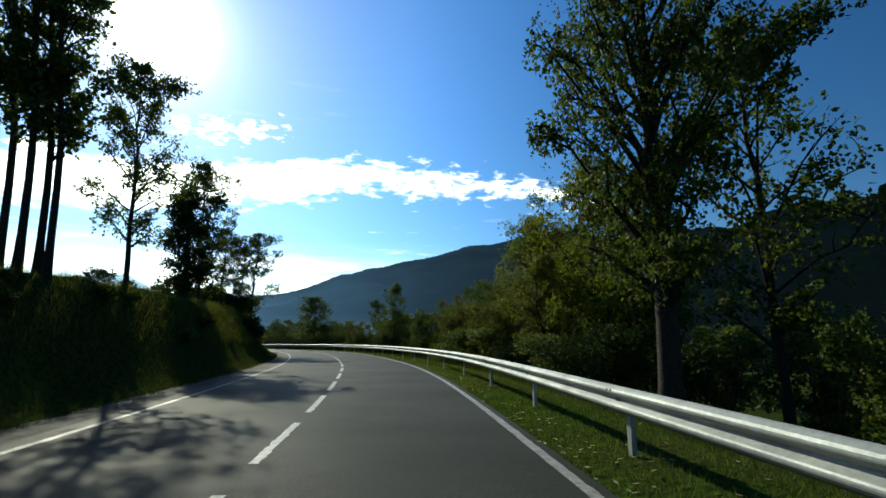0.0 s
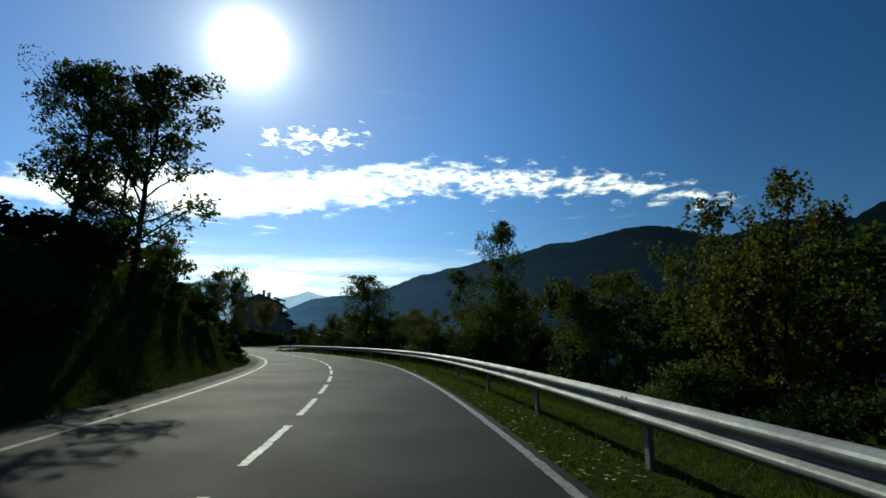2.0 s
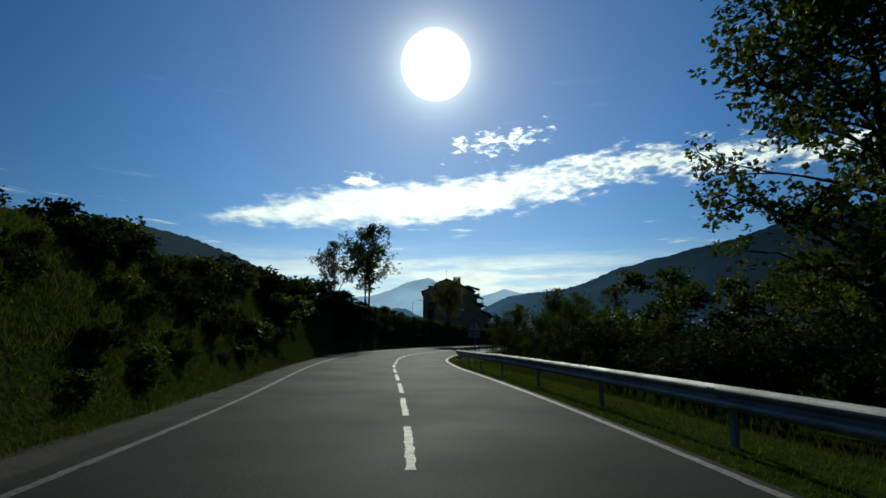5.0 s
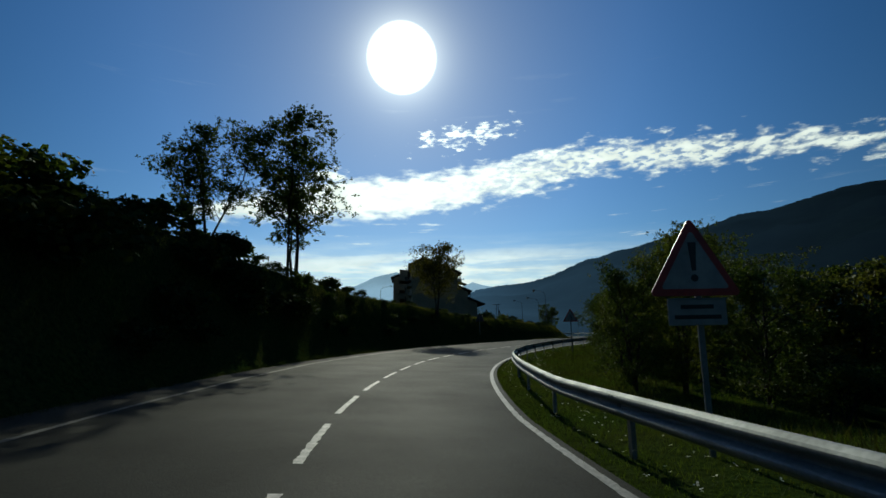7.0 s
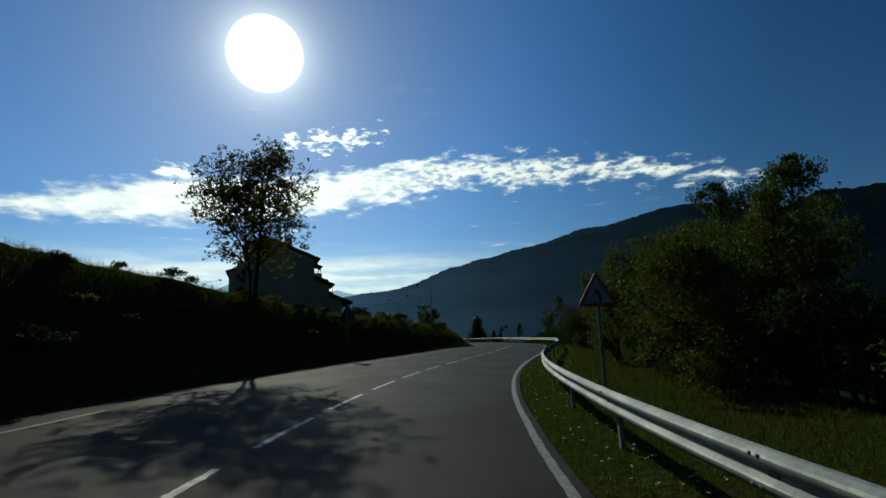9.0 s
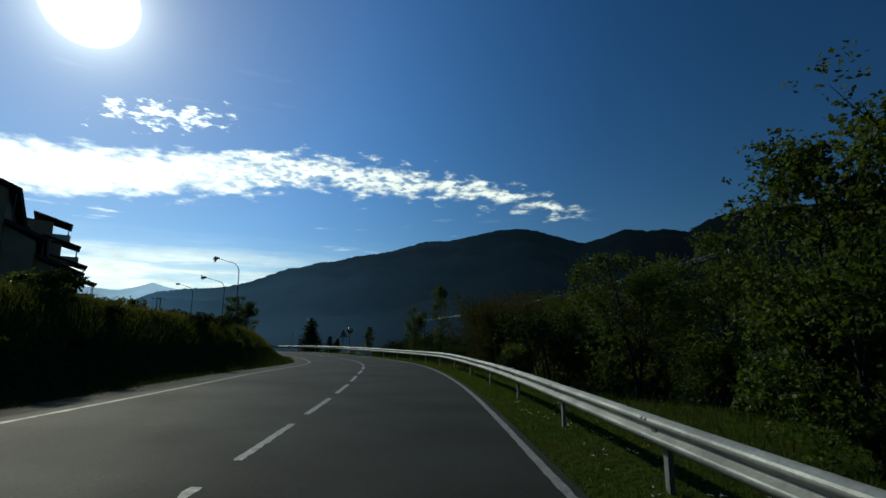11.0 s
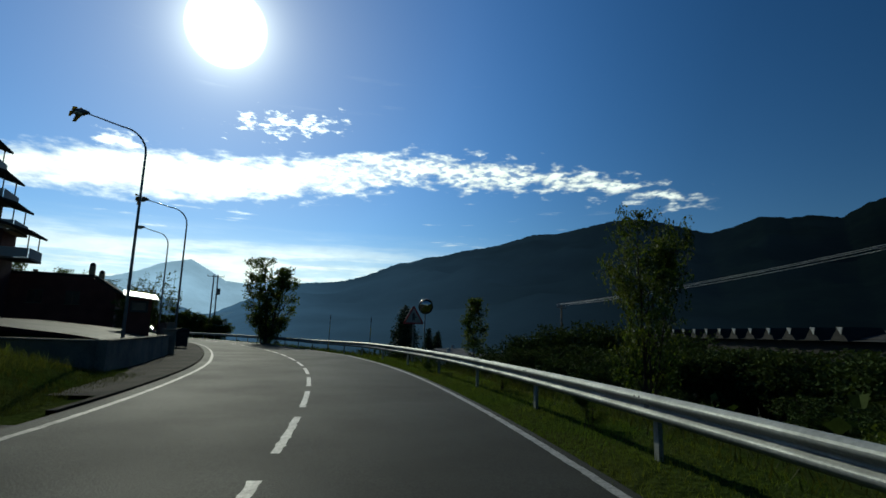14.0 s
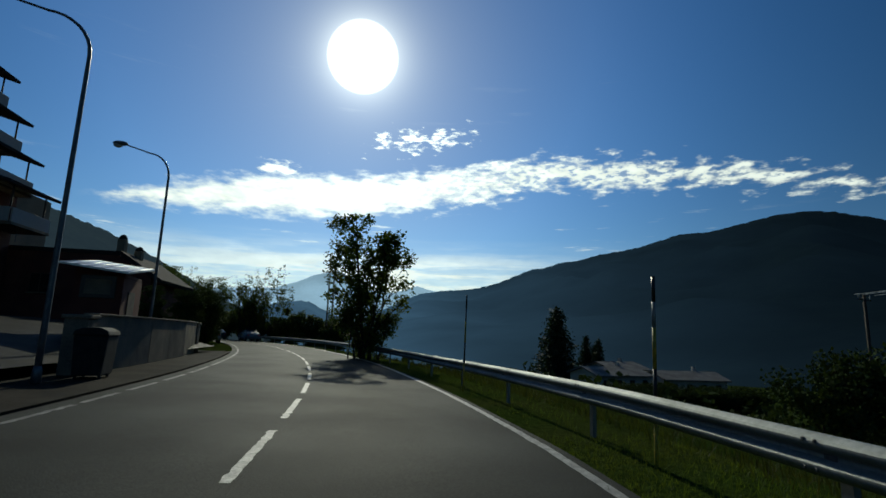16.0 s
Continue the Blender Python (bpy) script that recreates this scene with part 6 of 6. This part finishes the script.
def fallen_leaves():
    """Dry leaves scattered along the edge of the asphalt and on the verge under the trees."""
    rng = rng_of(78)
    n = 1500
    s, side = rng.uniform(-3, 70, n), rng.random(n) < 0.75
    l = np.where(side, 3.15 + np.abs(rng.normal(0, 0.7, n)), left_edge(s) - 0.1 - np.abs(rng.normal(0, 0.5, n)))
    k = s + ZERO
    x = np.interp(k, STA, LINE[:, 0]) + np.interp(k, STA, NOR[:, 0]) * l
    y = np.interp(k, STA, LINE[:, 1]) + np.interp(k, STA, NOR[:, 1]) * l
    on_verge = l > 3.3
    z = np.where(on_verge, height(x, y) + rng.uniform(0.04, 0.09, n), np.interp(k, STA, LINE[:, 2]) + 0.012)
    p = np.stack([x, y, z], 1)
    a = rng.uniform(0, 6.28, n)
    d = np.stack([np.cos(a), np.sin(a), rng.uniform(-0.1, 0.35, n)], 1) * rng.uniform(0.025, 0.05, (n, 1))
    e = np.stack([-np.sin(a), np.cos(a), rng.uniform(-0.2, 0.2, n)], 1) * rng.uniform(0.012, 0.025, (n, 1))
    tagged(new("fallen_leaves", quads_mesh("fallen_leaves", np.stack([p - d, p + e, p + d, p - e], 1), LITTER)), "dry fallen leaves scattered along the verge", "leaves", kind="stuff")


fallen_leaves()


def valley_woods():
    """Low woods and thickets over the valley floor: many leafy clumps."""
    rng = rng_of(31)
    n = 2600
    a, r = rng.uniform(-0.2, 2.9, n), 26 + 420 * rng.uniform(0, 1, n) ** 1.6
    x, y = 40 + np.sin(a) * r, 120 + np.cos(a) * r
    s, l = road_coords(x, y)
    keep = (l > 18) & ~((np.abs(x - 106) < 17) & (np.abs(y - 284) < 17)) & ~((np.abs((x - 110.4) * 0.89 - (y - 224.6) * 0.454 * -1.0 - 4) < 7) & (x > 100))
    x, y, l = x[keep], y[keep], l[keep]
    z = height(x, y)
    out = []
    for px, py, pz, pl in zip(x, y, z, l):
        big = rng.uniform(1.6, 4.2) * (0.55 + min(pl, 160) / 160)
        m = 46
        d = rng.normal(size=(m, 3))
        d /= np.linalg.norm(d, axis=1)[:, None]
        d[:, 2] = np.abs(d[:, 2])
        p = np.array([px, py, pz]) + d * np.array([0.75, 0.75, 1.15]) * big * rng.uniform(0.35, 1.0, (m, 1))
        out.append(leaves_at(p, 0.42 * big ** 0.7, rng))
    tagged(new("valley_woods", quads_mesh("valley_woods", np.concatenate(out), LEAF_DARK)), "dark low woods and thickets across the valley", "woods", kind="stuff")


valley_woods()


def hill_woods():
    """Trees on the slope above the village."""
    rng = rng_of(32)
    n = 900
    x, y = rng.uniform(-140, 32, n), rng.uniform(210, 420, n)
    s, l = road_coords(x, y)
    keep = (l < -24) & ~((x > 0) & (y < 272) & (y > 226))
    x, y = x[keep], y[keep]
    z = height(x, y)
    out = []
    for px, py, pz in zip(x, y, z):
        big = rng.uniform(2.0, 4.5)
        m = 60
        d = rng.normal(size=(m, 3))
        d /= np.linalg.norm(d, axis=1)[:, None]
        d[:, 2] = np.abs(d[:, 2])
        p = np.array([px, py, pz]) + d * np.array([0.7, 0.7, 1.3]) * big * rng.uniform(0.35, 1.0, (m, 1))
        out.append(leaves_at(p, 0.40 * big ** 0.7, rng))
    tagged(new("hill_woods", quads_mesh("hill_woods", np.concatenate(out), LEAF_DARK)), "dark woods on the slope above the village", "woods", kind="stuff")


hill_woods()


def red_house():
    """A low house above the forecourt, its roof falling to the road, with two round-capped chimneys."""
    H = thing("house", pose(37, 234, 0), "dark red-rendered house with two round-capped chimneys above the forecourt", "house", "village houses")
    prism("wall", [(-6.5, -1.0), (4.4, -1.0), (4.4, 4.0), (2.4, 5.35), (-6.5, 5.35)], -0.4, 6.0, STUCCO_RED, H, "dark red rendered walls")
    prism("roof", [(-6.9, 5.36), (2.42, 5.36), (2.42, 5.62), (-6.9, 5.62)], -0.45, 6.6, TILE, H, "flat dark roof")
    prism("roof", [(2.44, 5.40), (4.95, 3.72), (5.05, 3.92), (2.44, 5.66)], -0.45, 6.6, TILE, H, "sloping dark roof")
    for x, y, top in ((2.1, 0.5, 6.55), (2.75, 1.6, 5.95)):
        ch = box("chimney", (x, y, top - 0.9, 0.46, 0.46, 1.8), STUCCO, H, "rendered chimney stack", 0.03)
        tube_part("cowl", [(x, y, top - 0.02), (x, y, top + 0.12), (x, y, top + 0.24), (x, y, top + 0.30)], [0.25, 0.24, 0.16, 0.05], TILE, ch, "rounded dark chimney cowl", 10)
    for x in (-4.6, -1.8, 1.0):
        window_unit(H, x, -0.42, 3.4, 1.1, 1.2)
    tube_part("aerial", [(-2.6, -2, 5.6), (-2.6, -2, 6.5)], [0.02, 0.012], STEEL, H, "thin aerial", 5)


red_house()


def wall_scrub():
    """Dark shrubs and small trees on the village slope behind the walls."""
    r = rng_of(61)
    for i in range(46):
        x, y = r.uniform(26, 43.5), r.uniform(226, 262)
        if (27 < x < 44 and y < 243) or x > 36.5:
            continue
        plant(["shrub", "copse", "shrub2", "copse"][i % 4], x, y, r.uniform(2.0, 4.6), "scrub on the village slope", 1.2)
    for i in range(44):
        x, y = r.uniform(64, 98), r.uniform(176, 222)
        if 24 < math.degrees(math.atan2(x - 53.8, y - 198.8)) < 38:
            continue
        plant("shrub", x, y, r.uniform(1.4, 2.6), "scrub in the valley", 1.4)
    for k in range(11):
        x, y = 76.0 + 1.75 * k + r.uniform(-0.8, 0.8), 209.6 - 0.72 * k + r.uniform(-1.5, 1.5)
        plant_top("shrub", x, y, r.uniform(0.0, 0.8), "scrub in the valley", 1.2)
    for k in range(18):
        x, y = 78.0 + 0.62 * k + r.uniform(-1.5, 1.5), 174.0 + 1.75 * k + r.uniform(-0.8, 0.8)
        plant_top("shrub", x, y, r.uniform(0.2, 0.8), "scrub in the valley", 1.3)
    for k in range(16):
        x, y = 84 + 2.1 * k + r.uniform(-1, 1), 268.5 + 0.1 * k + r.uniform(-2, 2)
        plant_top("shrub", x, y, -5.0 + r.uniform(-0.5, 0.3), "scrub in the valley", 1.5)
    for x, y, top in ((79.5, 217.5, 2.4), (82.5, 216.0, 2.8), (86.0, 213.5, 2.2), (77.0, 219.5, 1.4), (90.0, 212.0, 2.0)):
        plant_top("shrub", x, y, top - 0.3, "scrub in the valley", 1.0)


wall_scrub()


def roadside_thicket():
    """Dark shrubs between the red house and the bend, and behind the far verge."""
    r = rng_of(77)
    for x, y, top, wide in ((42.4, 231.2, 3.3, 0.9), (43.4, 234.6, 3.5, 1.0), (43.6, 239.0, 3.7, 1.1), (42.6, 243.5, 4.2, 1.2), (40.8, 248.0, 4.6, 1.2), (38.6, 252.5, 5.0, 1.3), (36.0, 258.0, 5.2, 1.4), (33.5, 264.0, 5.4, 1.4)):
        plant_top("ivy", x, y, top + r.uniform(-0.3, 0.3), "thicket behind the wall", wide * 1.3)
    for k in range(8):
        x, y = 36.6 + 0.95 * k + r.uniform(-0.3, 0.3), 195.4 - 0.25 * k + r.uniform(-0.5, 0.5)
        plant_top("shrub", x, y, 2.3 - 0.13 * k + r.uniform(-0.15, 0.15), "shrubs at the garden's end", 0.9)
    for k in range(16):
        u = k / 15
        x, y = 27.0 + 26.0 * u + r.uniform(-0.5, 0.5), 285.5 - 5.0 * u + r.uniform(-1.2, 1.2)
        plant_top(["ivy", "shrub", "copse"][k % 3], x, y, 4.4 - 1.6 * u + r.uniform(-0.5, 0.5), "thicket behind the bend", 1.5)


roadside_thicket()
